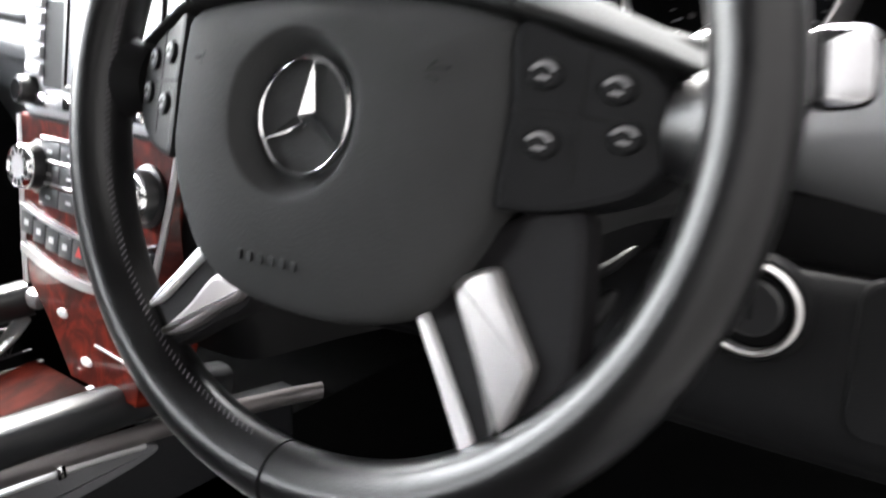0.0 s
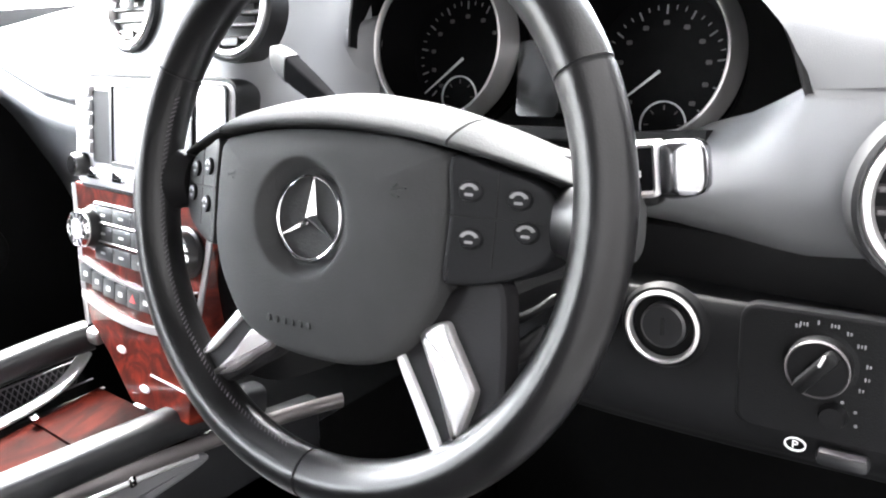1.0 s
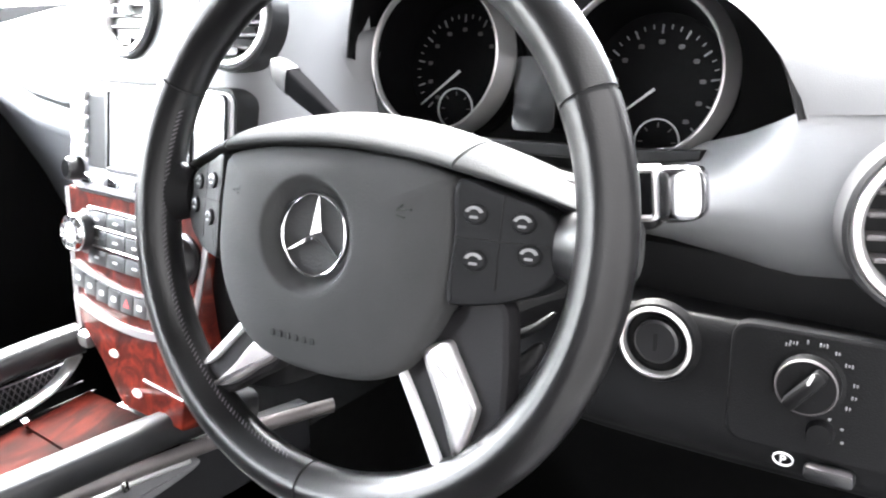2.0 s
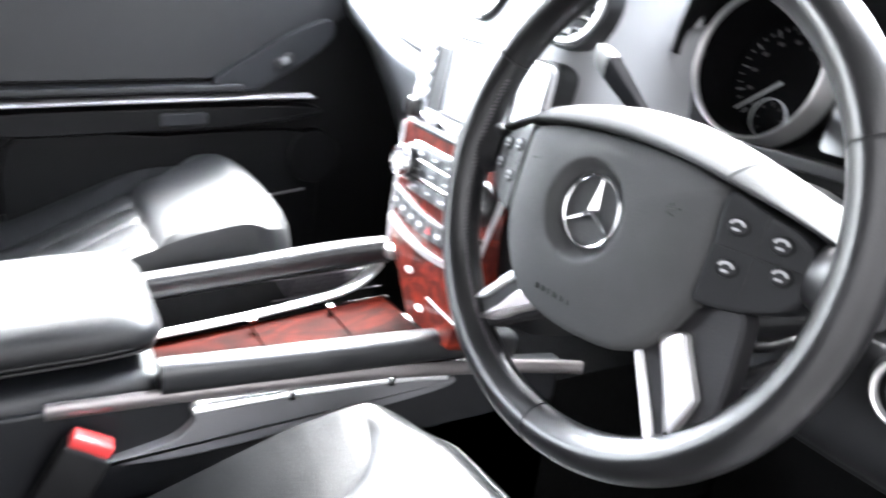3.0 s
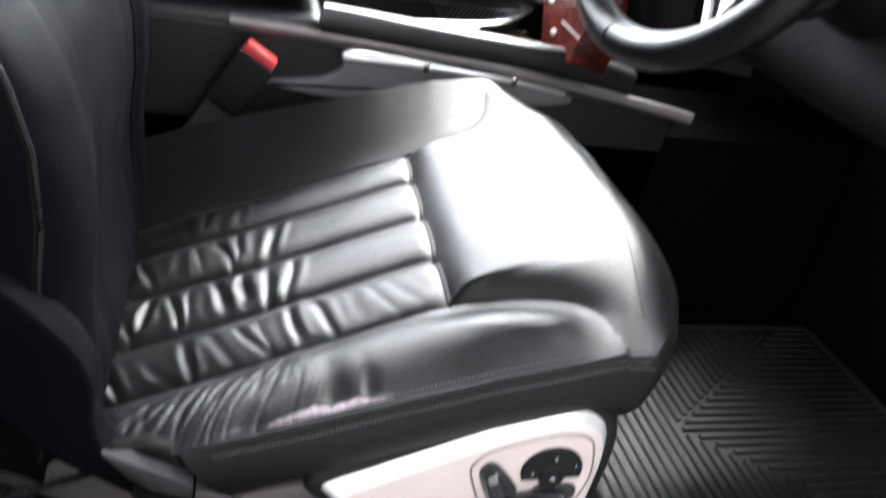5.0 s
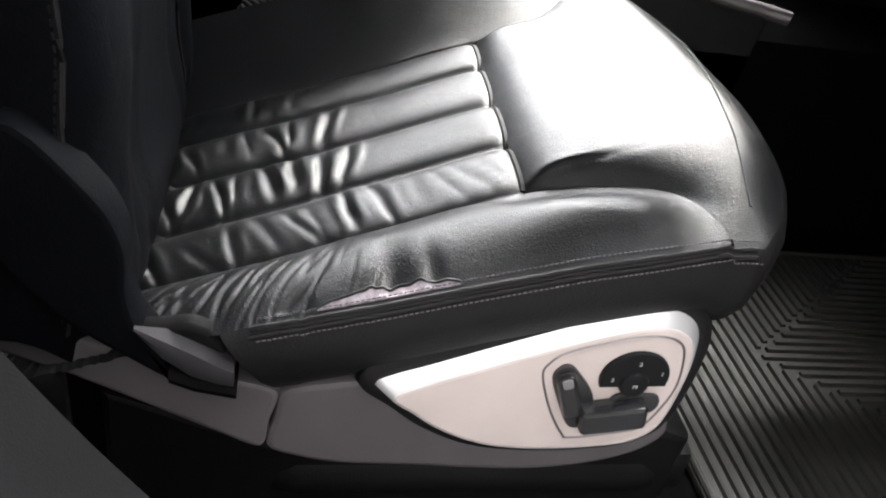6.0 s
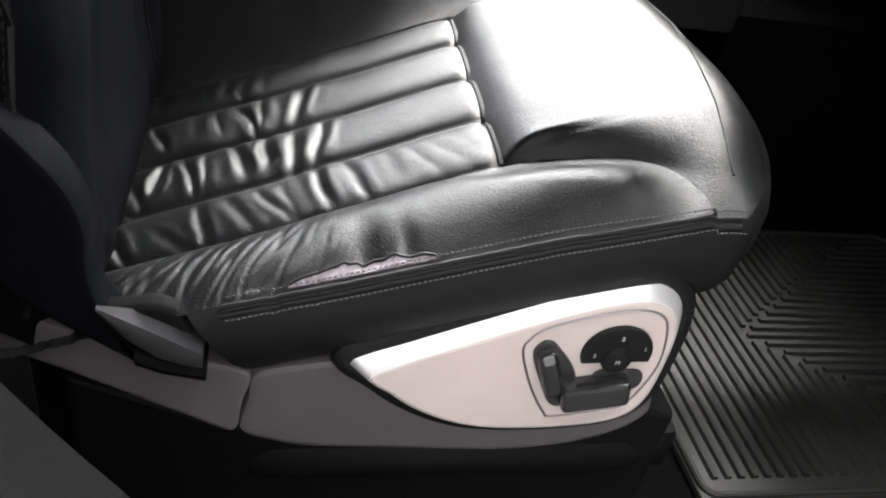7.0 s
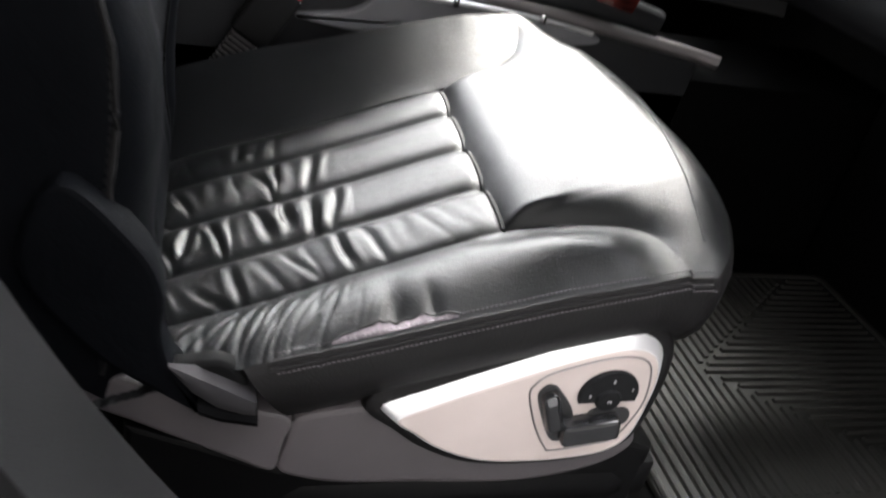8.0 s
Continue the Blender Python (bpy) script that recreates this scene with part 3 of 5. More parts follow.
        for dx, drop in ((-0.0036, -0.0016), (0.0068, 0.0076)):
            for y in np.arange(-0.355, -0.03, 0.0034):
                z = cushion_shape(HW + min(dx, 0), y, driver) - drop
                z2 = cushion_shape(HW + min(dx, 0), y + 0.0024, driver) - drop
                stitch.append(sweep([at((HW + dx, y, z)), at((HW + dx, y + 0.0022, z2))], circle(0.0005, 5)))
        tagged(part("stitching", join(*stitch), THREAD, s, "double row of grey stitches along the edge"), kind="stuff")
        front_y = lambda x: 0.026 - 0.031 * max(0, (x + 0.03) / 0.15)  # noqa: E731
        path = [at((x, front_y(x), cushion_shape(x, front_y(x), True) + 0.0004)) for x in np.linspace(-0.19, 0.225, 60)]
        part("front_seam", sweep(path, circle(0.0010, 6)), LEATHER, s)
    # backrest: a curved spine, bolsters forward of the insert
    lean = radians(22)
    bx = Matrix.Translation(at((0, -0.42, 0.19))) @ Matrix.Rotation(lean, 4, "X")

    def face(x, z):
        ax = abs(x)
        y = lerp_table(z, (0.19, 0.25, 0.30, 0.35, 0.40, 0.45, 0.50, 0.53, 0.57, 0.60, 0.64, 0.70, 0.80, 0.90), (-0.462, -0.450, -0.443, -0.436, -0.431, -0.432, -0.443, -0.457, -0.482, -0.508, -0.558, -0.600, -0.645, -0.690))
        if not driver:
            y = lerp_table(z, (0.19, 0.25, 0.30, 0.39, 0.47, 0.54, 0.60, 0.64, 0.72, 0.82, 0.90), (-0.470, -0.452, -0.443, -0.450, -0.482, -0.527, -0.582, -0.632, -0.710, -0.780, -0.830)) - 0.030 * smooth_step(-0.05, 0.2, -x)
        deep = (0.016 if driver else 0.026) * (1 - smooth_step(0.56, 0.70, z)) * smooth_step(0.20, 0.30, z)
        y += 0.016 * (1 - smooth_step(0.22, 0.36, z))
        y -= deep * (1 - smooth_step(0.125, 0.19, ax)) + 0.005 * math.exp(-((ax - 0.152) / 0.007) ** 2)
        if ax < 0.13:
            y -= 0.004 * math.exp(-abs((ax % 0.066) - 0.033) / 0.006)
        return y

    def back(a, b):
        ang = a * 2 * math.pi
        z = 0.19 + 0.70 * b
        wide = 0.245 - 0.035 * smooth_step(0.55, 0.80, z) + 0.012 * (1 - smooth_step(0.24, 0.36, z))
        x = wide * math.copysign(abs(math.cos(ang)) ** 0.55, math.cos(ang))
        side = math.sin(ang)
        spine = face(0.2, z) - 0.075
        if side >= 0:
            y = spine + (face(x, z) - spine) * abs(side) ** 0.32
        else:
            y = spine - 0.10 * abs(side) ** 0.5
        lift = 0.075 * (1 - b) * (1 - smooth_step(-0.4, 0.9, side))
        return at((x * mirror, y, z + lift))

    # light and shade on the two backrests sit in the leather's colour
    for a0, a1, name_, mat_, label_ in ((-0.04, 0.54, "backrest", LEATHER_BACK_SHADED if driver else LEATHER_FAR_LIT, "black leather backrest with raised bolsters"), (0.54, 0.96, "backrest_shell", LEATHER_SIDE, "matt black rear of the backrest")):
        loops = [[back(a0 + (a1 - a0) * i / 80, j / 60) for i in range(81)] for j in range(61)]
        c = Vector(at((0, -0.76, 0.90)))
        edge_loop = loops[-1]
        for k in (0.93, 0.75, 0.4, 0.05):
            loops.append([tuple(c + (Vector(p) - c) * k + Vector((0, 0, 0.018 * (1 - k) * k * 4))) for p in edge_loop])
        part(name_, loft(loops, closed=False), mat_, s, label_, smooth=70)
    # piping and stitches down the edge of the side bolsters
    for a in (0.035, 0.465):
        path = [back(a, b) for b in np.linspace(0.03, 0.97, 50)]
        part("backrest_piping", sweep(path, circle(0.0022, 6)), LEATHER_SIDE, s)
        if driver:
            lines = [sweep([back(a - 0.006, b), back(a - 0.006, b + 0.006)], circle(0.0007, 5)) for b in np.arange(0.04, 0.95, 0.0105)]
            tagged(part("backrest_stitching", join(*lines), HUB_ARM, s), kind="stuff")
    # seams on the face of the backrest
    for x in (-0.152, 0.152):
        path = [at((x * mirror, face(x, z) + 0.0006, z)) for z in np.linspace(0.24, 0.74, 40)]
        part("backrest_seam", sweep(path, circle(0.0014, 6)), LEATHER_SIDE, s)
    thing_head(bx, s)
    return s


def thing_head(bx, s):
    for x in (-0.07, 0.07):
        part("headrest_post", xf(sweep([(x, -0.045, 0.62), (x, -0.045, 0.74)], circle(0.006, 12)), bx), CHROME, s)
    part("headrest", xf(rbox(0.26, 0.10, 0.17, 0.04, (0, -0.04, 0.80), 4), bx), LEATHER, s, "black leather headrest", smooth=60)


driver_seat = seat(-0.033, 0.0, 0.0, "driver_seat", "black leather driver seat, worn and creased cushion", True)
passenger_seat = seat(-0.935, -0.02, 0.082, "passenger_seat", "black leather passenger seat, channelled cushion", False)
part("seat_base", box(-1.13, -0.75, -0.46, -0.02, 0.0, 0.24, 0.03), LOWER, passenger_seat)


def driver_seat_base(s):
    side = lambda x: basis((x, 0, 0), (0, 1, 0), (0, 0, 1))  # noqa: E731  outline in (y, z), out to +x
    part("seat_base", box(-0.24, 0.17, -0.50, -0.06, 0.0, 0.20, 0.03), LOWER, s)
    rear = [tuple(p)[:2] for p in spline([(-0.76, 0.340), (-0.62, 0.304), (-0.54, 0.276), (-0.482, 0.252), (-0.42, 0.226), (-0.37, 0.212), (-0.339, 0.200), (-0.343, 0.172), (-0.349, 0.144), (-0.38, 0.159), (-0.415, 0.179), (-0.487, 0.219), (-0.56, 0.247), (-0.63, 0.269), (-0.76, 0.303)], 5)]
    part("side_cover", xf(plate(rear, -0.03, 0.014, 0.004), side(0.203)), SEAT_COVER, s, "dark warm-grey plastic rear side cover")
    front = [tuple(p)[:2] for p in spline([(-0.335, 0.199), (-0.30, 0.208), (-0.276, 0.212), (-0.22, 0.222), (-0.15, 0.220), (-0.08, 0.205), (-0.045, 0.185), (-0.032, 0.164), (-0.040, 0.146), (-0.063, 0.131), (-0.10, 0.120), (-0.143, 0.1155), (-0.19, 0.117), (-0.232, 0.120), (-0.29, 0.123), (-0.325, 0.131), (-0.345, 0.143), (-0.341, 0.172)], 5)]
    part("side_cover", xf(plate(front, 0, 0.050, 0.005), side(0.165)), SEAT_COVER, s, "dark warm-grey plastic front side cover")
    rail = [(-0.46, 0.0), (0.0, 0.0), (0.005, 0.135), (-0.03, 0.15), (-0.2, 0.122), (-0.34, 0.13), (-0.46, 0.18)]
    part("rail_cover", xf(plate(rail, 0, 0.06, 0.008), side(0.14)), LOWER, s, "black lower rail cover")
    ledge = [(0.168, 0.124), (0.186, 0.121), (0.198, 0.110), (0.205, 0.094), (0.206, 0.078), (0.200, 0.070), (0.168, 0.066)]
    part("rail_ledge", loft([[(x * (1 - 0.03 * abs(k)), y, z) for x, z in ledge] for k, y in ((1, -0.34), (0, -0.32), (0, -0.17), (0, -0.03), (1, -0.012))]), LOWER, s, "rounded black rail ledge", smooth=60)
    part("rail_end", rbox(0.030, 0.022, 0.045, 0.005, (0.184, 0.004, 0.094)), LOWER, s)
    # switch panel
    rim = [tuple(p)[:2] for p in spline([(-0.2755, 0.2185), (-0.254, 0.201), (-0.232, 0.183), (-0.201, 0.1665), (-0.170, 0.1595), (-0.126, 0.1585), (-0.083, 0.163), (-0.060, 0.173), (-0.050, 0.191), (-0.0455, 0.226), (-0.0455, 0.258), (-0.051, 0.278), (-0.063, 0.290), (-0.078, 0.2945), (-0.096, 0.293), (-0.125, 0.284), (-0.164, 0.269), (-0.204, 0.2525), (-0.239, 0.2375), (-0.264, 0.2275)], 6)]
    m = side(0.224)
    part("panel_surround", xf(plate(inset(rim, -0.012), -0.05, 0.001, 0.008), m), LEATHER_SIDE, s, "black moulded rim round the switch panel")
    inner = [tuple(p)[:2] for p in spline([(-0.261, 0.2115), (-0.245, 0.197), (-0.226, 0.1825), (-0.198, 0.169), (-0.168, 0.1625), (-0.126, 0.162), (-0.085, 0.1665), (-0.064, 0.176), (-0.054, 0.193), (-0.0505, 0.226), (-0.051, 0.254), (-0.0575, 0.272), (-0.068, 0.2805), (-0.080, 0.283), (-0.096, 0.2815), (-0.125, 0.273), (-0.164, 0.258), (-0.204, 0.241), (-0.236, 0.2265)], 6)]
    wide, slim = resample(rim, 120), resample(inner, 120)
    bevel = [[(*p, z) for p in wide] for z in (-0.012, -0.0005)] + [[(a[0] + (b[0] - a[0]) * k, a[1] + (b[1] - a[1]) * k, z) for a, b in zip(wide, slim)] for k, z in ((0.06, 0.0006), (0.55, 0.0052), (0.94, 0.0084), (1.04, 0.0086))]
    panel = part("switch_panel", xf(loft(bevel), m), BRIGHT_SILVER, s, "pale satin metal seat switch panel", smooth=50)
    part("panel_face", xf(plate(inner, 0.004, 0.0092, 0.0022), m), SWITCH_PANEL, panel, "pinkish-silver face")
    well = [tuple(p)[:2] for p in spline([(-0.160, 0.237), (-0.157, 0.250), (-0.148, 0.259), (-0.129, 0.267), (-0.100, 0.2755), (-0.078, 0.2765), (-0.064, 0.270), (-0.0575, 0.255), (-0.0545, 0.229), (-0.060, 0.205), (-0.070, 0.186), (-0.085, 0.1805), (-0.123, 0.174), (-0.132, 0.179), (-0.147, 0.204)], 6)]
    part("switch_surround", xf(frame_plate(well, 0.0018, 0.007, 0.0104), m), STRIP, panel)
    # upright backrest switch
    slot = [tuple(p)[:2] for p in spline([(-0.152, 0.236), (-0.148, 0.247), (-0.141, 0.248), (-0.133, 0.241), (-0.119, 0.223), (-0.114, 0.206), (-0.117, 0.190), (-0.129, 0.189), (-0.142, 0.212)], 6)]
    sw = part("backrest_switch", xf(plate(slot, 0.006, 0.0122, 0.002), m), BLACK, panel, "black upright rocker in a black slot")
    lever = [(-0.1375 + a * 0.93 - b * 0.36, 0.2235 + b * 0.93 + a * 0.36) for a, b in rrect(0.015, 0.044, 0.006)]
    part("lever", xf(plate(lever, 0.011, 0.0195, 0.004), m), GLOSS, sw)
    part("lever_mark", xf(plate([(-0.1435 + a * 0.93 - b * 0.36, 0.2385 + b * 0.93 + a * 0.36) for a, b in rrect(0.0075, 0.008, 0.002)], 0.019, 0.0203, 0.0004), m), DIM, sw)
    # flat cushion switch
    bar = [(-0.101 + a * 0.985 - b * 0.17, 0.2055 + b * 0.985 + a * 0.17) for a, b in rrect(0.050, 0.022, 0.004)]
    part("cushion_switch", xf(plate(bar, 0.006, 0.0235, 0.003), m), GLOSS, panel, "black horizontal cushion switch")
    part("cushion_slot", xf(plate([(-0.084 + a, 0.2125 + b) for a, b in rrect(0.040, 0.020, 0.009)], 0.006, 0.0118, 0.002), m), BLACK, panel)
    # memory switch: a half ring and a middle key
    half = [(-0.0915 + 0.0262 * math.cos(a), 0.2385 + 0.0240 * math.sin(a)) for a in np.linspace(-0.30, math.pi + 0.40, 28)]
    mem = part("memory_switch", xf(plate(half, 0.006, 0.0130, 0.002), m), SWITCH_PAD, panel, "black half-round memory switch")
    key = [(-0.0915 + a, 0.234 + b) for a, b in circle(0.0112, 24, 0.0112)]
    part("memory_key", xf(plate(key, 0.010, 0.0160, 0.003), m), SWITCH_PAD, mem)
    for words, y, z, h in (("1", -0.0725, 0.2440, 0.0128), ("2", -0.0915, 0.2530, 0.0128), ("3", -0.1085, 0.2375, 0.0128), ("M", -0.0915, 0.234, 0.0158)):
        part("lettering", xf(text_geo(words, 0.0048), m @ Matrix.Translation((y, z, h))), MARK, mem)
    # lower side of the backrest
    flap = [tuple(p)[:2] for p in spline([(-0.479, 0.279), (-0.46, 0.259), (-0.441, 0.244), (-0.405, 0.219), (-0.418, 0.250), (-0.427, 0.265), (-0.432, 0.290), (-0.432, 0.325), (-0.448, 0.36), (-0.49, 0.40), (-0.515, 0.34)], 5)]
    part("recliner_flap", xf(plate(flap, -0.02, 0.010, 0.004), side(0.219)), LEATHER_BACK_SHADED, s, "black lower side of the backrest")
    # bracket at the hinge
    def rib(y, z0, z1, x0, x1):
        return [(x0, y, z1), (x1, y, z1 - 0.001), (x1 + 0.002, y, (z0 + z1) / 2), (x1, y, z0), (x0, y, z0)]

    hinge = [rib(-0.428, 0.2685, 0.2700, 0.232, 0.234), rib(-0.412, 0.2460, 0.2615, 0.224, 0.235), rib(-0.395, 0.2325, 0.2525, 0.216, 0.236), rib(-0.378, 0.2265, 0.2430, 0.210, 0.237), rib(-0.368, 0.2245, 0.2375, 0.208, 0.237)]
    part("hinge_cover", loft(hinge), HINGE, s, "dark grey plastic hinge cover")
    part("hinge_end", loft([rib(y, z0 - 0.010, z0, 0.208, 0.238) for y, z0 in ((-0.408, 0.238), (-0.392, 0.2305), (-0.366, 0.2245))]), LEVER, s, "black lower edge of the hinge cover")
    gusset = [tuple(p)[:2] for p in spline([(-0.427, 0.257), (-0.410, 0.262), (-0.397, 0.264), (-0.388, 0.261), (-0.381, 0.255), (-0.374, 0.239), (-0.397, 0.233)], 5)]
    part("hinge_gusset", xf(plate(gusset, -0.008, 0.004, 0.004), side(0.220)), PILLAR, s, "crumpled black leather gusset", smooth=70)
    # torn leather on the bolster's edge
    low, high = [], []
    for y in np.linspace(-0.318, -0.228, 60):
        u = (y + 0.318) / 0.09
        w = 0.0085 * math.sin(math.pi * u) ** 0.7 * (1 + 0.35 * noise.noise(Vector((y * 160, 1, 2))))
        for row, off in ((low, 0.003), (high, 0.003 + w)):
            row.append((0.224 - off, y, cushion_shape(0.257 - off, y, True) + 0.0009))
    part("tear", slab(loft([low, high], closed=False), (0, 0, -0.002)), TORN, s, "split in the leather showing frayed pale backing")
    lip = [(p[0] - 0.001, p[1], p[2] + 0.0010) for p in high]
    part("torn_edge", sweep(lip, circle(0.0010, 6)), LEATHER_SIDE, s)


driver_seat_base(driver_seat)


# ---------- steering wheel ----------
YAW, LEAN_W = radians(6), radians(15.7)
W = basis((0.0025, 0.0325, 0.7015), (math.cos(YAW), math.sin(YAW), 0), (-math.sin(YAW) * math.sin(LEAN_W), math.cos(YAW) * math.sin(LEAN_W), math.cos(LEAN_W)))


def steering_wheel():
    wheel = thing("steering_wheel", tuple(W @ Vector((0, 0, -0.05))), "black leather steering wheel with silver spoke inlays", "steering wheel")
    R = 0.181

    cx = -0.004

    def bend(geo):
        """Sweeps the ends of the hub back towards the dashboard."""
        return [(x, y, z - 0.41 * max(0.0, abs(x - cx) - 0.094)) for x, y, z in geo[0]], geo[1]

    def arc(a0, a1, k, grow=0.0):
        path = [(cx + R * math.cos(radians(a)), R * math.sin(radians(a)), 0) for a in np.linspace(a0, a1, k)]
        sec = [((0.0160 + grow) * math.cos(t) * (1.0 + 0.06 * math.cos(2 * t)), (0.0178 + grow) * math.sin(t)) for t in np.linspace(0, 2 * math.pi, 25)[:-1]]
        return xf(sweep(path, sec, up=(0, 0, 1)), W)

    for a0, a1 in ((27.4, 152.6), (153.4, 267.6), (268.4, 386.6)):
        part("rim", arc(a0, a1, 60), RIM_LEATHER, wheel, "smooth worn black leather rim section")
    for a in (27, 153, 268):
        part("rim_seam", arc(a - 0.5, a + 0.5, 3, -0.0012), MATTE, wheel)
    # inner seam with hand stitches
    st = []
    for a in np.arange(158, 262, 1.2):
        r0, r1 = R - 0.0158, R - 0.0150
        p = [(cx + r0 * math.cos(radians(a)), r0 * math.sin(radians(a)), 0.0055), (cx + r1 * math.cos(radians(a + 0.9)), r1 * math.sin(radians(a + 0.9)), 0.0085)]
        st.append(xf(sweep(p, circle(0.0004, 5)), W))
    tagged(part("rim_stitching", join(*st), THREAD, wheel), kind="stuff")
    # brow above the cover
    brow = [tuple(p)[:2] for p in spline([(cx - 0.165, 0.012), (cx - 0.135, 0.030), (cx - 0.09, 0.052), (cx - 0.04, 0.066), (cx, 0.070), (cx + 0.04, 0.067), (cx + 0.09, 0.053), (cx + 0.135, 0.043), (cx + 0.170, 0.036), (cx + 0.178, 0.005), (cx + 0.172, -0.022), (cx + 0.13, -0.036), (cx + 0.07, -0.07), (cx, -0.085), (cx - 0.07, -0.07), (cx - 0.13, -0.036), (cx - 0.168, -0.022)], 6)]
    part("hub_surround", xf(bend(plate(brow, -0.035, -0.006, 0.010)), W), PAD, wheel, "dark grey moulded hub surround")
    for x0, x1 in ((-0.164, -0.0929), (-0.0911, 0.0911), (0.0929, 0.164)):
        loops = []
        for x in np.linspace(x0, x1, 26):
            lo, hi = 0.0475 - 1.0 * x * x, 0.070 - 1.5 * x * x
            h = hi - lo
            loops.append([(cx + x, p.x, p.y) for p in spline([(lo - 0.002, 0.008, 0), (lo - 0.001, 0.0175, 0), (lo + 0.07 * h, 0.0198, 0), (lo + 0.25 * h, 0.0165, 0), (lo + 0.50 * h, 0.0085, 0), (lo + 0.75 * h, -0.0020, 0), (lo + 0.93 * h, -0.014, 0), (hi, -0.026, 0), (hi - 0.002, -0.034, 0)], 5, closed=False)] + [(cx + x, lo, -0.032)])
        part("hub_brow", xf(bend(loft(loops)), W), PAD, wheel, smooth=60)
    # airbag cover
    cover = [tuple(p)[:2] for p in spline([(cx - 0.0905, 0.0335), (cx - 0.083, 0.0372), (cx - 0.05, 0.0425), (cx, 0.0445), (cx + 0.05, 0.0425), (cx + 0.083, 0.0372), (cx + 0.0905, 0.0335), (cx + 0.0940, 0.025), (cx + 0.0955, -0.008), (cx + 0.094, -0.036), (cx + 0.082, -0.064), (cx + 0.060, -0.089), (cx + 0.025, -0.0995), (cx - 0.025, -0.0995), (cx - 0.060, -0.089), (cx - 0.082, -0.064), (cx - 0.094, -0.036), (cx - 0.0955, -0.008), (cx - 0.0940, 0.025)], 6)]
    ring_at = (cx - 0.005, -0.011)
    # the cover is domed and dished round the emblem
    loops = [[(*p, z) for p in inset(cover, d)] for d, z in ((0, -0.01), (0, 0.010), (0.0012, 0.0145), (0.004, 0.0182))]
    flat = inset(cover, 0.004)
    angles = [math.atan2(p[1] - ring_at[1], p[0] - ring_at[0]) for p in flat]
    target = [(ring_at[0] + 0.0380 * math.cos(t), ring_at[1] + 0.0380 * math.sin(t)) for t in angles]
    for k in (0.06, 0.15, 0.3, 0.5, 0.7, 0.85, 0.95, 1.0):
        loops.append([(p[0] + (q[0] - p[0]) * k, p[1] + (q[1] - p[1]) * k, 0.0182 + 0.0118 * (1 - (1 - k) ** 2.2)) for p, q in zip(flat, target)])
    for r, z in ((0.0368, 0.0293), (0.0345, 0.0255), (0.0318, 0.0195), (0.0300, 0.0175), (0.0280, 0.0170), (0.012, 0.0170)):
        loops.append([(ring_at[0] + r * math.cos(t), ring_at[1] + r * math.sin(t), z) for t in angles])
    pad_ob = part("airbag_cover", xf(loft(loops), W), PAD, wheel, "smooth dark grey airbag cover", smooth=50)
    em = W @ Matrix.Translation((*ring_at, 0.0172))
    ring = [(0.0262 + 0.0014 * math.cos(t), 0.0030 + 0.0022 * math.sin(t)) for t in np.linspace(0, 2 * math.pi, 13)]
    part("emblem_ring", xf(loft([[(r * math.cos(a), r * math.sin(a), z) for a in np.linspace(0, 2 * math.pi, 61)[:-1]] for r, z in ring], caps=False), em), CHROME, pad_ob, "chrome ring")
    for a in (90, 210, 330):
        d = Matrix.Rotation(radians(a), 4, "Z")
        blade = [(0, 0.0042, 0.001), (0, 0, 0.0068), (0, -0.0042, 0.001), (0.0252, -0.0006, 0.002), (0.0252, 0, 0.0042), (0.0252, 0.0006, 0.002), (-0.0025, 0, 0.002)]
        faces = [(0, 1, 4, 5), (1, 2, 3, 4), (2, 6, 0, 5, 3), (3, 5, 4), (0, 6, 1), (1, 6, 2)]
        part("emblem_blade", xf((blade, faces), em @ d), CHROME, pad_ob, "chrome blade", smooth=10)
    # moulded marks on the cover
    marks = []
    for k in range(6):
        marks.append(xf(plate([(a + cx - 0.028 + k * 0.0068, b - 0.077) for a, b in rrect(0.0034, 0.0044, 0.0008, 2)], 0.0225, 0.0272, 0.0003), W))
    for sx in (0.064, -0.066):
        for w, h, dy, ang in ((0.015, 0.0012, 0.004, 8), (0.007, 0.0012, 0.0005, -12), (0.004, 0.0012, 0.006, 40)):
            marks.append(xf(plate(rrect(w, h, 0.0004, 2), 0.0240, 0.0272, 0.0002), W @ Matrix.Translation((cx + sx, 0.008 + dy, 0)) @ Matrix.Rotation(radians(ang), 4, "Z")))
    for mark in marks:
        part("moulded_mark", mark, MATTE, pad_ob)
    # button panels on both sides, swept back with the hub
    for sgn in (1, -1):
        pan = [(cx + sgn * x, y) for x, y in [tuple(p)[:2] for p in spline([(0.0945, 0.0325), (0.115, 0.0290), (0.140, 0.0215), (0.152, 0.010), (0.154, -0.010), (0.146, -0.024), (0.126, -0.034), (0.102, -0.0385), (0.0945, -0.034), (0.0955, 0.0)], 5)]]
        if sgn < 0:
            pan = pan[::-1]
        panel = part("button_panel", xf(bend(plate(pan, -0.01, 0.0185, 0.003)), W), SWITCH_PAD, wheel, "dark grey switch panel")
        for w, h, x, y in ((0.050, 0.0011, 0.121, 0.0005), (0.0011, 0.026, 0.1205, 0.014), (0.0011, 0.026, 0.1205, -0.014)):
            part("panel_groove", xf(bend(plate([(cx + sgn * x + a, y + b) for a, b in rrect(w, h, 0.0005, 2)], 0.016, 0.0189, 0.0003)), W), MATTE, panel)
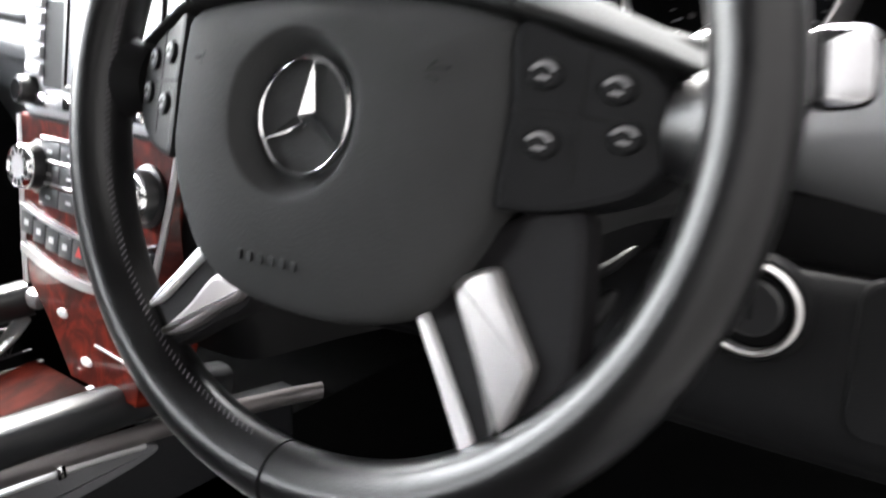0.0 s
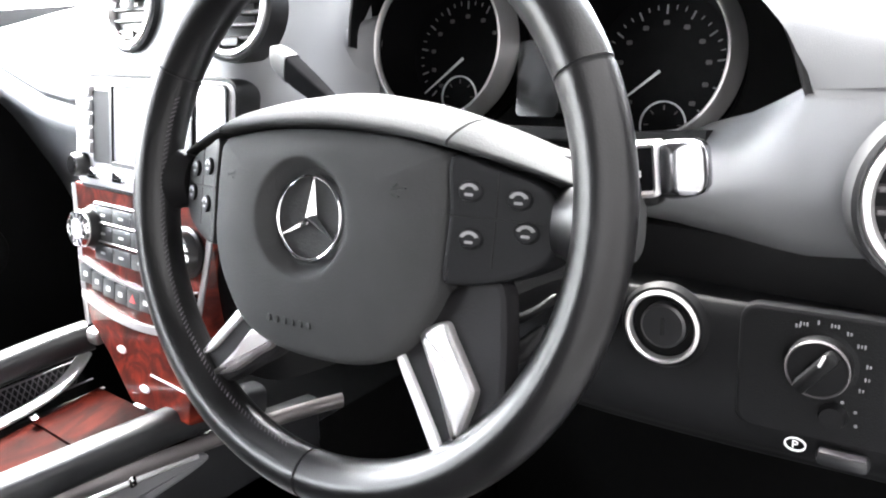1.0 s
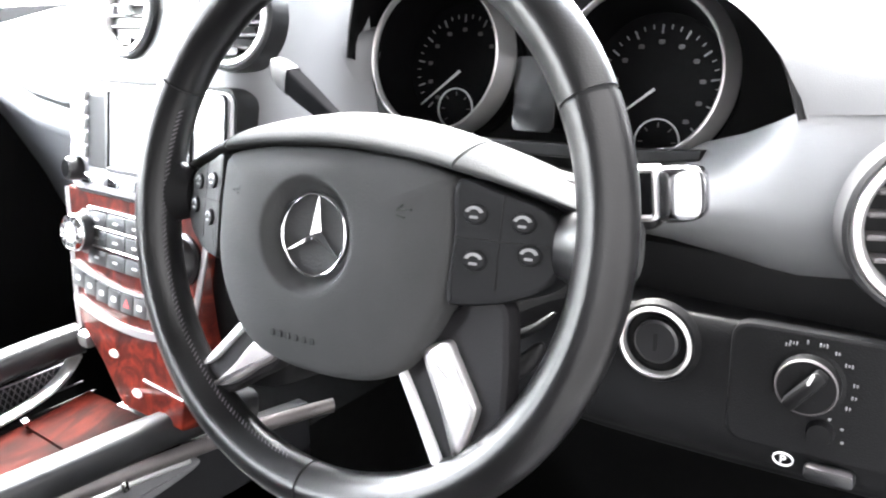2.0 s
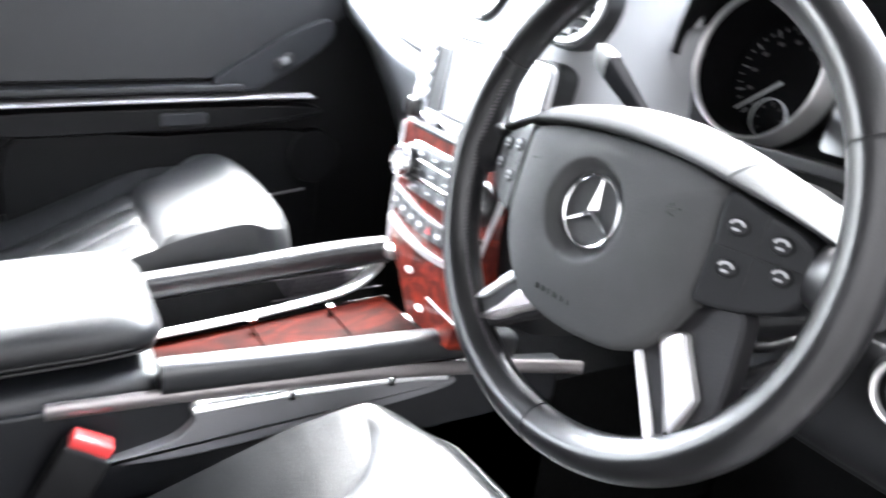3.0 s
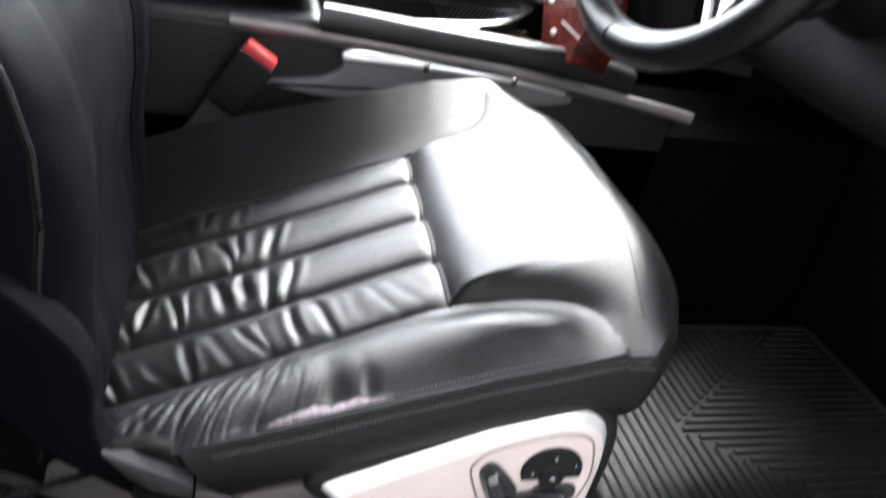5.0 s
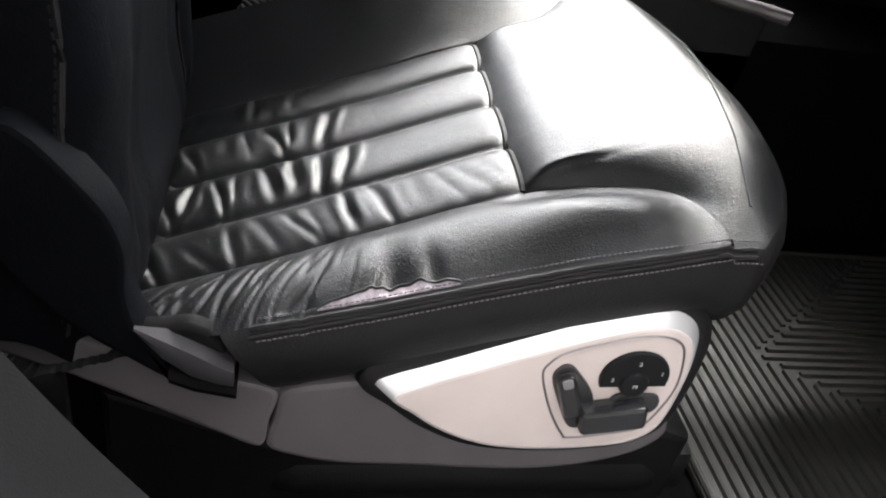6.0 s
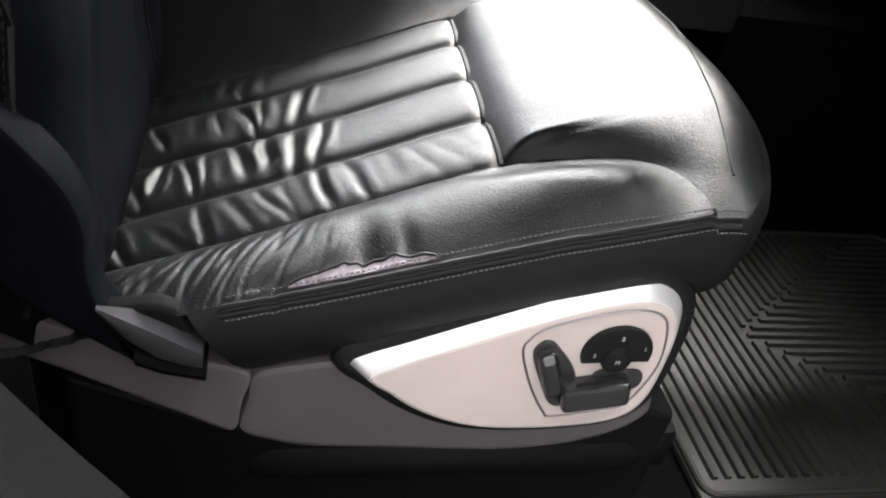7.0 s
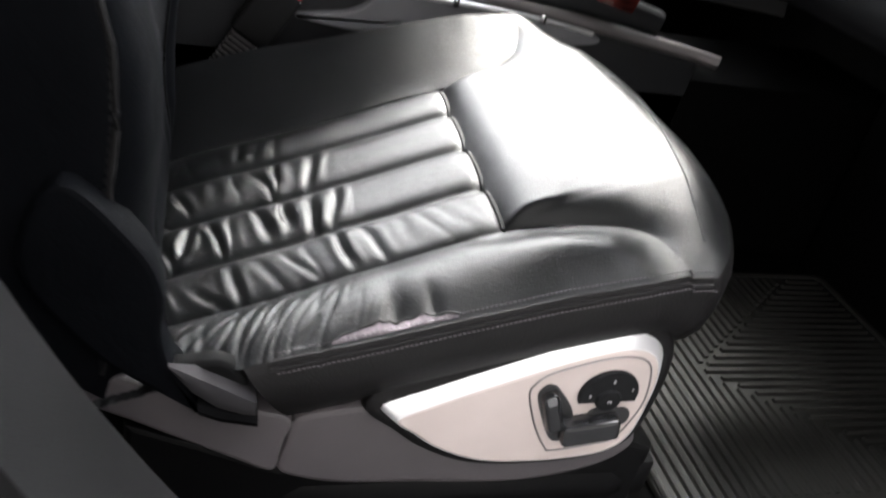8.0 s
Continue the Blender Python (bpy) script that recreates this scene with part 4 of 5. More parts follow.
        for x, y in ((0.107, 0.0147), (0.1325, 0.0122), (0.109, -0.0115), (0.1375, -0.0055)):
            key = [(cx + sgn * x + a, y + b) for a, b in circle(0.0060, 20, 0.0064)]
            bt = part("button", xf(bend(plate(key, 0.014, 0.0212, 0.0018)), W), SWITCH_PAD, panel)
            part("button_mark", xf(bend(plate([(cx + sgn * x + r * math.cos(a), y + 0.9 * r * math.sin(a)) for r, turn in ((0.0050, 1), (0.0030, -1)) for a in np.linspace(0.3, 2.9, 9)[::turn]], 0.0206, 0.0215, 0.0001)), W), DIM, bt)
            part("button_mark", xf(bend(plate([(cx + sgn * x + a, y - 0.0018 + b) for a, b in rrect(0.0046, 0.0016, 0.0007, 2)], 0.0206, 0.0215, 0.0001)), W), DIM, bt)
    # side arms that join hub and rim
    for sgn in (1, -1):
        loops = []
        for k in np.linspace(0, 1, 9):
            x = cx + sgn * (0.150 + 0.024 * k - 0.0)
            h = 0.019 + 0.012 * k * k
            z = -0.012 + 0.012 * k
            loops.append([(x, h * math.cos(t) + 0.002, z + 0.012 * math.sin(t)) for t in np.linspace(0, 2 * math.pi, 21)[:-1]])
        part("spoke_arm", xf(loft(loops), W), RIM_LEATHER, wheel)
    # lower spokes with silver inlays
    body = [tuple(p)[:2] for p in spline([(0.046, -0.078), (0.078, -0.050), (0.105, -0.034), (0.122, -0.036), (0.127, -0.060), (0.129, -0.090), (0.128, -0.110), (0.112, -0.132), (0.086, -0.148), (0.070, -0.118)], 5)]
    for sgn in (1, -1):
        b = body if sgn > 0 else [tuple(p)[:2] for p in spline([(-0.122, -0.123), (-0.100, -0.098), (-0.080, -0.077), (-0.048, -0.088), (-0.048, -0.106), (-0.072, -0.122), (-0.104, -0.140)], 5)]
        sp = part("spoke", xf(plate(b, -0.012, 0.0015, 0.004), W), SPOKE, wheel, "dark grey lower spoke")
        if sgn > 0:
            thin = [(0.0555, -0.0905), (0.0560, -0.0855), (0.0602, -0.0880), (0.0765, -0.1120), (0.0925, -0.1380), (0.0869, -0.1410), (0.0705, -0.1150)]
            wide = [(0.0706, -0.0713), (0.0774, -0.0661), (0.0892, -0.0617), (0.0955, -0.0701), (0.1045, -0.0835), (0.1118, -0.0947), (0.1130, -0.0993), (0.1101, -0.1114), (0.1042, -0.1281), (0.1009, -0.1297), (0.0930, -0.1145), (0.0847, -0.0989)]
        else:
            thin = [(-0.1160, -0.1195), (-0.1138, -0.1135), (-0.0975, -0.0965), (-0.0816, -0.0801), (-0.0781, -0.0819), (-0.0794, -0.0865), (-0.0930, -0.1005), (-0.1065, -0.1143)]
            wide = [(-0.1055, -0.1320), (-0.0870, -0.1130), (-0.0692, -0.0935), (-0.0500, -0.0960), (-0.0500, -0.1030), (-0.0617, -0.1105), (-0.0760, -0.1210), (-0.0900, -0.1290)]
        smooth_line = lambda pts: [tuple(p)[:2] for p in spline(pts, 6)]  # noqa: E731
        part("spoke_inlay", xf(plate(smooth_line(thin), -0.002, 0.0055, 0.0015), W), BRIGHT_SILVER, sp, "narrow bright inlay")
        # left inlay takes a darker metal in place of the shade on it
        part("spoke_inlay", xf(plate(smooth_line(wide), -0.002, 0.0072 if sgn > 0 else 0.0055, 0.0030), W), SILVER if sgn > 0 else STRIP, sp, "broad satin silver inlay, the left one darkened in colour for shade")


steering_wheel()


# ---------- column, levers and cluster ----------
def column():
    col = thing("steering_column", tuple(W @ Vector((0, 0, -0.12))), "black plastic steering column shroud with levers", "steering column")
    loops = []
    for z, r, dy in ((-0.025, 0.055, 0.0), (-0.05, 0.066, -0.005), (-0.10, 0.072, -0.012), (-0.16, 0.078, -0.018), (-0.22, 0.085, -0.02)):
        loops.append([(r * math.cos(t), dy + 0.85 * r * math.sin(t), z) for t in np.linspace(0, 2 * math.pi, 33)[:-1]])
    part("shroud", xf(loft(loops), W), LOWER, col)
    # two curved lips of the lower shroud
    for pts, w, h in (([(0.035, -0.084), (0.060, -0.079), (0.085, -0.071), (0.104, -0.060), (0.116, -0.048)], 0.007, 0.0035), ([(0.03, -0.106), (0.060, -0.101), (0.082, -0.095), (0.098, -0.086), (0.110, -0.070)], 0.012, 0.0085)):
        path = [(p.x, p.y, -0.08) for p in spline([(a, b, 0) for a, b in pts], 6, closed=False)]
        sec = [(w * math.cos(t), h * math.sin(t)) for t in np.linspace(0, 2 * math.pi, 17)[:-1]]
        taper = [max(0.02, math.sin(math.pi * min(1, k / (len(path) - 1) * 0.98 + 0.01)) ** 0.5) for k in range(len(path))]
        part("shroud_lip", xf(sweep(path, [(b, a) for a, b in sec], scale=taper), W), LOWER, col)
    # slim lever on the centre side
    a, b = Vector((-0.198, 0.152, 0.780)), Vector((-0.075, 0.118, 0.735))
    lv = []
    for k, (w, h) in zip(np.linspace(0, 1, 9), ((0.004, 0.005), (0.0085, 0.009), (0.0095, 0.0105), (0.0095, 0.010), (0.009, 0.009), (0.008, 0.008), (0.007, 0.007), (0.0065, 0.0065), (0.0065, 0.0065))):
        p = a + (b - a) * k
        lv.append((p, w, h))
    side = (b - a).normalized().cross(Vector((0, 0, 1))).normalized()
    up = side.cross((b - a).normalized())
    loops = [[tuple(p + side * 0.7 * w * math.copysign(abs(math.cos(t)) ** 0.4, math.cos(t)) + up * 1.1 * h * math.copysign(abs(math.sin(t)) ** 0.4, math.sin(t))) for t in np.linspace(0, 2 * math.pi, 21)[:-1]] for p, w, h in lv]
    lev = part("cruise_lever", loft(loops), LEVER, col, "slim black lever with grey tip")
    loops = [[tuple(p + side * (0.7 * w + 0.0008) * math.copysign(abs(math.cos(t)) ** 0.4, math.cos(t)) + up * (1.1 * h + 0.0008) * math.copysign(abs(math.sin(t)) ** 0.4, math.sin(t))) for t in np.linspace(0, 2 * math.pi, 21)[:-1]] for p, w, h in ((a + (b - a) * k, w, h) for k, w, h in ((-0.01, 0.004, 0.005), (0.04, 0.0074, 0.0079), (0.09, 0.0088, 0.0094), (0.17, 0.0094, 0.0104), (0.26, 0.0095, 0.0104)))]
    part("lever_tip", loft(loops), HUB_ARM, lev, "grey lever tip")
    # gear selector on the door side
    m = basis((0.167, 0.129, 0.716), (0.97, 0.22, 0.10), (-0.1, 0.15, 1))
    g = part("selector_lever", xf(rbox(0.080, 0.034, 0.026, 0.007, (-0.034, -0.004, -0.003), 3), m), LOWER, col, "black gear selector with chrome end")
    part("selector_frame", xf(frame_plate([(-0.017 + a, 0.0015 + b) for a, b in rrect(0.048, 0.033, 0.005)], 0.0042, -0.008, 0.0140, 0.002), m), SILVER, g, "satin silver frame")
    part("selector_window", xf(plate([(-0.017 + a, 0.001 + b) for a, b in rrect(0.041, 0.026, 0.003)], 0.008, 0.0122, 0.001), m), LEVER, g, "black window")
    cap = []
    for x, hy, hz in ((0.0065, 0.0150, 0.0125), (0.0075, 0.0168, 0.0142), (0.012, 0.0174, 0.0150), (0.019, 0.0172, 0.0148), (0.025, 0.0165, 0.0138), (0.0290, 0.0148, 0.0118), (0.0315, 0.0115, 0.0085), (0.0325, 0.006, 0.004)):
        cap.append([(x, 0.0005 + hy * math.copysign(abs(math.sin(t)) ** 0.45, math.sin(t)), -0.12 * (x - 0.006) + hz * math.copysign(abs(math.cos(t)) ** 0.45, math.cos(t))) for t in np.linspace(0, 2 * math.pi, 37)[:-1]])
    part("selector_tip", xf(loft(cap), m), CHROME_DIMMED, g, "rounded chrome end cap", smooth=50)
    part("selector_mark", xf(join(*[plate([(-0.010 + k * 0.005 + a, -0.001 + b) for a, b in rrect(0.0028, 0.004, 0.0006, 2)], 0.0130, 0.0139, 0.0002) for k in range(2)]), m), MARK, g)


column()


def cluster():
    cl = thing("instrument_cluster", (-0.045, 0.33, 0.72), "dark instrument cluster with two ringed gauges", "instrument cluster")
    t = radians(12)
    M = basis((-0.046, 0.322, 0.770), (0.99, 0.1, 0), (-0.02, math.sin(t), math.cos(t)))
    hood = [(-0.194, -0.005), (-0.193, 0.03), (-0.182, 0.07), (-0.135, 0.100), (-0.06, 0.108), (0.03, 0.102), (0.125, 0.085), (0.186, 0.048), (0.226, 0.006), (0.248, -0.046)]
    back = [(-0.20, -0.10), (-0.20, 0.12), (0.25, 0.12), (0.25, -0.10)]
    part("backing", xf(plate(back, -0.085, -0.072, 0.002), M), MATTE, cl)
    part("display", xf(plate([(0.0 + a, -0.030 + b) for a, b in rrect(0.044, 0.07, 0.006)], -0.080, -0.014, 0.001), M), GLOSS, cl, "dark centre display")
    for gx, gy, k in ((-0.103, 0.002, 0), (0.104, -0.010, 1)):
        g = M @ Matrix.Translation((gx, gy, 0)) @ Matrix.Diagonal((1.067, 1.067, 1, 1))
        shell, g = g, g @ Matrix.Translation((0, -0.008, -0.036))
        face = part("gauge", xf(lathe(((0.0, -0.022), (0.066, -0.022), (0.066, -0.014), (0.0, -0.014)), 48), g), FACE, cl, "round black gauge with pale markings")
        rings = [[(q * math.cos(a), q * math.sin(a) + dy, z) for a in np.linspace(0, 2 * math.pi, 49)[:-1]] for q, z, dy in ((0.0660, 0.003, 0.0), (0.0645, -0.012, -0.001), (0.0600, -0.050, -0.006))]
        part("throat", xf(loft(rings, caps=False), shell), FACE, face, "deep black funnel inside the ring", smooth=60)
        prof = [(0.0655, 0.003), (0.0668, 0.0080), (0.0678, 0.0092), (0.0692, 0.0084), (0.0735, -0.004), (0.0755, -0.016)]
        part("bezel", xf(loft([[(r * math.cos(a), r * math.sin(a), z) for a in np.linspace(0, 2 * math.pi, 65)[:-1]] for r, z in prof], caps=False), shell), SILVER, face, "satin silver ring")
        ticks = []
        for n, a in enumerate(np.linspace(225, -45, 31)):
            long = n % 3 == 0
            ticks.append(xf(plate([(p, q) for p, q in rrect(0.0075 if long else 0.004, 0.0014 if long else 0.0008, 0.0003, 1)], -0.0145, -0.0135, 0.0002), g @ Matrix.Rotation(radians(a), 4, "Z") @ Matrix.Translation((0.0485 if long else 0.0505, 0, 0))))
        part("scale", join(*ticks), DIM, face)
        for a in np.linspace(225, -45, 11):
            part("scale_figure", xf(plate(rrect(0.0050, 0.0036, 0.001, 2), -0.0145, -0.0135, 0.0002), g @ Matrix.Translation((0.038 * math.cos(radians(a)), 0.038 * math.sin(radians(a)), 0))), GREY, face)
        sub = g @ Matrix.Translation((-0.005 if k == 0 else 0.004, -0.037 if k == 0 else -0.045, 0))
        part("sub_dial", xf(loft([[(r * math.cos(a), r * math.sin(a), z) for a in np.linspace(0, 2 * math.pi, 41)[:-1]] for r, z in ((0.0188, -0.0145), (0.0188, -0.012), (0.0199, -0.012), (0.0199, -0.0145))], caps=False), sub), ALU, face, "thin grey ring of the small dial")
        part("sub_ticks", join(*[xf(plate(rrect(0.004, 0.001, 0.0003, 1), -0.0145, -0.0132, 0.0002), sub @ Matrix.Rotation(radians(a), 4, "Z") @ Matrix.Translation((0.0145, 0, 0))) for a in range(0, 360, 45)]), GREY, face)
        part("needle", xf(plate([(-0.004, -0.0012), (0.050, -0.0004), (0.050, 0.0004), (-0.004, 0.0012)], -0.012, -0.0105, 0.0003), g @ Matrix.Rotation(radians(218), 4, "Z") @ Matrix.Translation((0.006, 0, 0))), MARK, face, "pale needle")
    # hood over the gauges
    prof = [tuple(p)[:2] for p in spline([(x, y, 0) for x, y in hood], 8, closed=False)]
    ex = [Vector((x, y)) for x, y in prof]
    inner, outer = [], []
    for i, p in enumerate(ex):
        tn = ex[min(i + 1, len(ex) - 1)] - ex[max(i - 1, 0)]
        nn = Vector((-tn.y, tn.x)).normalized()
        inner.append(p)
        outer.append(p + nn * 0.005)
    loops = []
    for zz, off in ((-0.08, 0.0), (0.03, 0.0), (0.079, 0.0), (0.081, 0.2), (0.080, 0.6), (0.074, 1.0), (0.03, 1.0), (-0.03, 0.9)):
        loops.append([(p.x + (q.x - p.x) * off + 0.018 * max(0, zz) / 0.08 * (1 - smooth_step(-0.19, -0.08, p.x)), p.y + (q.y - p.y) * off, zz - max(0, zz) * 0.45 * (1 - smooth_step(-0.19, 0.05, p.x))) for p, q in zip(inner, outer)])
    part("hood", xf(loft(loops[:6], closed=False), M), LOWER, cl, "black shade over the gauges", smooth=60)
    part("hood_shell", xf(loft(loops[5:], closed=False), M), DASH, cl, "grey outer skin of the shade", smooth=60)
    part("cluster_floor", xf(plate([(-0.195, -0.085), (0.12, -0.085), (0.17, -0.079), (0.17, -0.070), (0.12, -0.073), (-0.195, -0.073)], -0.085, 0.025, 0.002), M), MATTE, cl)


cluster()


# ---------- dashboard ----------
def dash_loft(stations, n=6):
    """Sections (x, [(y, z), ...]) joined into one skin, smoothed across."""
    loops = [[(x, *tuple(p)[:2]) for p in spline([(y, z, 0) for y, z in pts], n, closed=False)] for x, pts in stations]
    return loft(loops, closed=False)


def dashboard():
    d = thing("dashboard", (-0.4, 0.4, 0.45), "dark grey soft-touch dashboard", "dashboard")
    # passenger side: upper pad, dark joint, lower roll
    up, mid, low = [], [], []
    for x, y, e in ((-1.16, 0.262, 0.022), (-1.05, 0.245, 0.014), (-0.90, 0.215, -0.004), (-0.75, 0.185, -0.021), (-0.62, 0.160, -0.024), (-0.585, 0.155, -0.022)):
        up.append((x, [(0.80, 0.815), (0.60, 0.825), (y + 0.20, 0.825), (y + 0.09, 0.808), (y + 0.022, 0.775 + e), (y + 0.004, 0.752 + e), (y + 0.006, 0.746 + e)]))
        mid.append((x, [(y + 0.02, 0.756 + e), (y + 0.014, 0.744 + e), (y + 0.016, 0.732 + e), (y + 0.03, 0.728 + e)]))
        low.append((x, [(y + 0.012, 0.738 + e), (y + 0.002, 0.730 + e), (y - 0.002, 0.715 + e), (y + 0.012, 0.690 + e * 0.7), (y + 0.05, 0.655), (y + 0.10, 0.55), (y + 0.16, 0.42), (y + 0.3, 0.38)]))
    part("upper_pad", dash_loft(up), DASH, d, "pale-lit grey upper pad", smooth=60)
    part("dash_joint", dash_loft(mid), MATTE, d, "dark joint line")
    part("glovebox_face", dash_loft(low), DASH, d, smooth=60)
    # middle: sloped face with the vents, sweeping back to the cluster
    ctr, under = [], []
    for x, y in ((-0.585, 0.155), (-0.50, 0.152), (-0.40, 0.152), (-0.32, 0.152), (-0.288, 0.156), (-0.274, 0.163), (-0.264, 0.178), (-0.257, 0.203), (-0.250, 0.230), (-0.243, 0.253), (-0.236, 0.271), (-0.229, 0.288)):
        back = smooth_step(-0.27, -0.250, x) * (1 - smooth_step(-0.250, -0.231, x))
        ctr.append((x, [(0.80, 0.83), (0.55, 0.885), (y + 0.16 - 0.05 * back, 0.900), (y + 0.07, 0.885), (y + 0.035, 0.855), (y + 0.018, 0.80), (y + 0.006 - 0.012 * back, 0.745), (y - 0.03 * back, 0.70), (y - 0.012 - 0.03 * back, 0.66)]))
        under.append((x, [(y - 0.010 - 0.03 * back, 0.664), (y - 0.012, 0.62), (y - 0.02, 0.55), (y, 0.44)]))
    geo = dash_loft(ctr)
    geo = ([(x + 0.22 * (0.80 - z) * smooth_step(-0.285, -0.250, x), y, z) for x, y, z in geo[0]], geo[1])
    part("center_face", geo, DASH, d, smooth=60)
    part("center_lower", dash_loft(under), LOWER, d, "black lower face beside the stack", smooth=60)
    # ridge that rises to the gauges
    ridge = []
    for x, y in ((-0.250, 0.256), (-0.243, 0.259), (-0.235, 0.265), (-0.227, 0.274), (-0.221, 0.286), (-0.218, 0.302)):
        ridge.append((x, [(y + 0.06, 0.800), (y + 0.030, 0.797), (y + 0.012, 0.788), (y + 0.003, 0.770), (y - 0.004, 0.735), (y - 0.010, 0.70), (y - 0.016, 0.66)]))
    part("cluster_ridge", dash_loft(ridge), DASH, d, "smooth grey ridge beside the gauges", smooth=60)
    # door side, right of the cluster
    right = []
    for x, y, top, gap in ((0.06, 0.268, 0.690, 0.640), (0.10, 0.266, 0.697, 0.638), (0.15, 0.264, 0.712, 0.630), (0.185, 0.262, 0.730, 0.624), (0.207, 0.262, 0.742, 0.621), (0.25, 0.270, 0.743, 0.617), (0.30, 0.279, 0.743, 0.615), (0.35, 0.289, 0.743, 0.612), (0.40, 0.298, 0.743, 0.612)):
        gap -= 0.016
        h = top - gap
        setback = 0.008 + 0.028 * smooth_step(0.207, 0.30, x)
        lead = 0.06 * (1 - smooth_step(0.15, 0.207, x))
        right.append((x, [(y + setback + lead, top + 0.004), (y + 0.55 * setback + lead * 0.3, top - 0.14 * h), (y + 0.12 * setback, top - 0.38 * h), (y + 0.002, gap + 0.46 * h), (y + 0.015, gap + 0.28 * h), (y + 0.031, gap + 0.14 * h), (y + 0.046, gap + 0.04 * h), (y + 0.06, gap - 0.002), (y + 0.12, gap - 0.004)]))
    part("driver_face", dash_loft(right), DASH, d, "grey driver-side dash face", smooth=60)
    # roll from the shade's edge to the door, up to the windscreen
    left_edge = spline([(0.2075, 0.270, 0.744), (0.203, 0.265, 0.766), (0.189, 0.260, 0.792), (0.158, 0.256, 0.822), (0.095, 0.256, 0.850), (0.0, 0.262, 0.872), (-0.08, 0.272, 0.884), (-0.155, 0.285, 0.884)], 6, closed=False)
    right_edge = spline([(0.40, 0.333, 0.747), (0.40, 0.352, 0.766), (0.40, 0.384, 0.786), (0.40, 0.45, 0.804), (0.40, 0.52, 0.813), (0.40, 0.64, 0.818), (0.35, 0.78, 0.82), (-0.20, 0.79, 0.83)], 6, closed=False)
    rows = []
    for k, (a, b) in enumerate(zip(left_edge, right_edge)):
        s0 = k / (len(left_edge) - 1)
        row = []
        for q in np.linspace(0, 1, 15):
            p = a.lerp(b, q)
            swell = math.sin(math.pi * q) * 0.02 * min(1, s0 * 3)
            p.z += swell * 0.7
            p.y += 0.05 * math.sin(math.pi * min(1, q * 1.3 + 0.0)) * smooth_step(0.0, 0.35, s0)
            eased = a.y + (b.y - a.y) * q
            p.y += (eased - p.y) * (1 - smooth_step(0.1, 0.6, s0))
            row.append(tuple(p))
        rows.append(row)
    part("dash_roll", loft(rows, closed=False), DASH, d, "grey dash roll beside the gauges", smooth=60)
    # below the column and right: knee panel
    knee = []
    for x, y in ((-0.30, 0.19), (-0.15, 0.225), (0.0, 0.225), (0.08, 0.226), (0.13, 0.229), (0.19, 0.234), (0.26, 0.242), (0.33, 0.25), (0.40, 0.258)):
        z = 0.618 if x > 0.05 else 0.60
        knee.append((x, [(y + 0.12, z - 0.040), (y + 0.03, z - 0.032), (y + 0.010, z - 0.022), (y + 0.003, z - 0.027), (y, 0.575), (y - 0.003, 0.54), (y - 0.004, 0.505), (y + 0.006, 0.482), (y + 0.035, 0.468), (y + 0.2, 0.45), (y + 0.5, 0.42)]))
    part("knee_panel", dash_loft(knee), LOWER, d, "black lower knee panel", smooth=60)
    # added dark boxes: stop sun leaking through the hollow dash, darken its lower joint
    part("dash_light_block", box(-1.10, 0.36, 0.43, 0.76, 0.46, 0.77, 0.01), MATTE, d)
    part("joint_light_block", box(0.05, 0.39, 0.300, 0.40, 0.570, 0.625, 0.004), MATTE, d)
    # foot space
    part("footwell_back", box(-0.36, 0.38, 0.62, 0.70, -0.02, 0.48, 0.02), CARPET, d)


dashboard()


def vent(origin, right, up, r, name="air_vent", group="round air vents", slats=6):
    m = basis(origin, right, up)
    v = thing(name, origin, "round air vent with silver ring and dark slats", "air vent", group)
    prof = [(r - 0.010, -0.02), (r - 0.009, 0.002), (r - 0.006, 0.006), (r - 0.002, 0.006), (r, 0.003), (r + 0.001, -0.02)]
    part("ring", xf(loft([[(q * math.cos(a), q * math.sin(a), z) for a in np.linspace(0, 2 * math.pi, 49)[:-1]] for q, z in prof], caps=False), m), SILVER, v, "satin silver ring")
    part("lip", xf(loft([[(q * math.cos(a), q * math.sin(a), z) for a in np.linspace(0, 2 * math.pi, 49)[:-1]] for q, z in ((r - 0.0005, -0.02), (r - 0.0005, 0.0035), (r + 0.0015, 0.0045), (r + 0.0045, 0.003), (r + 0.0055, -0.02))], caps=False), m), BLACK, v, "black outer lip")
    part("throat", xf(lathe(((0.0, -0.022), (r - 0.009, -0.022), (r - 0.009, -0.018), (0.0, -0.018)), 32), m), MATTE, v)
    for k in range(slats):
        y = (k - (slats - 1) / 2) * (2 * (r - 0.012) / slats)
        w = 2 * math.sqrt(max(1e-6, (r - 0.010) ** 2 - y * y))
        part("slat", xf(rbox(w, 0.0035, 0.016, 0.001, (0, y, -0.006), 1), m), GREY, v)
    part("tab", xf(rbox(0.014, 0.012, 0.008, 0.002, (0, 0, 0.004)), m), ALU, v)
    part("thumb_wheel", xf(plate([(a, b - r + 0.014) for a, b in rrect(0.022, 0.008, 0.003)], -0.004, 0.004, 0.001), m), BLACK, v)
    return v


vent((-0.452, 0.1735, 0.828), (1, 0, 0), (0, 0.22, 1), 0.046)
vent((-0.278, 0.1735, 0.820), (0.98, 0.18, 0), (0, 0.2, 1), 0.046)
vent((0.306, 0.252, 0.683), (0.90, 0.42, 0.0), (0, 0.1, 1), 0.056)


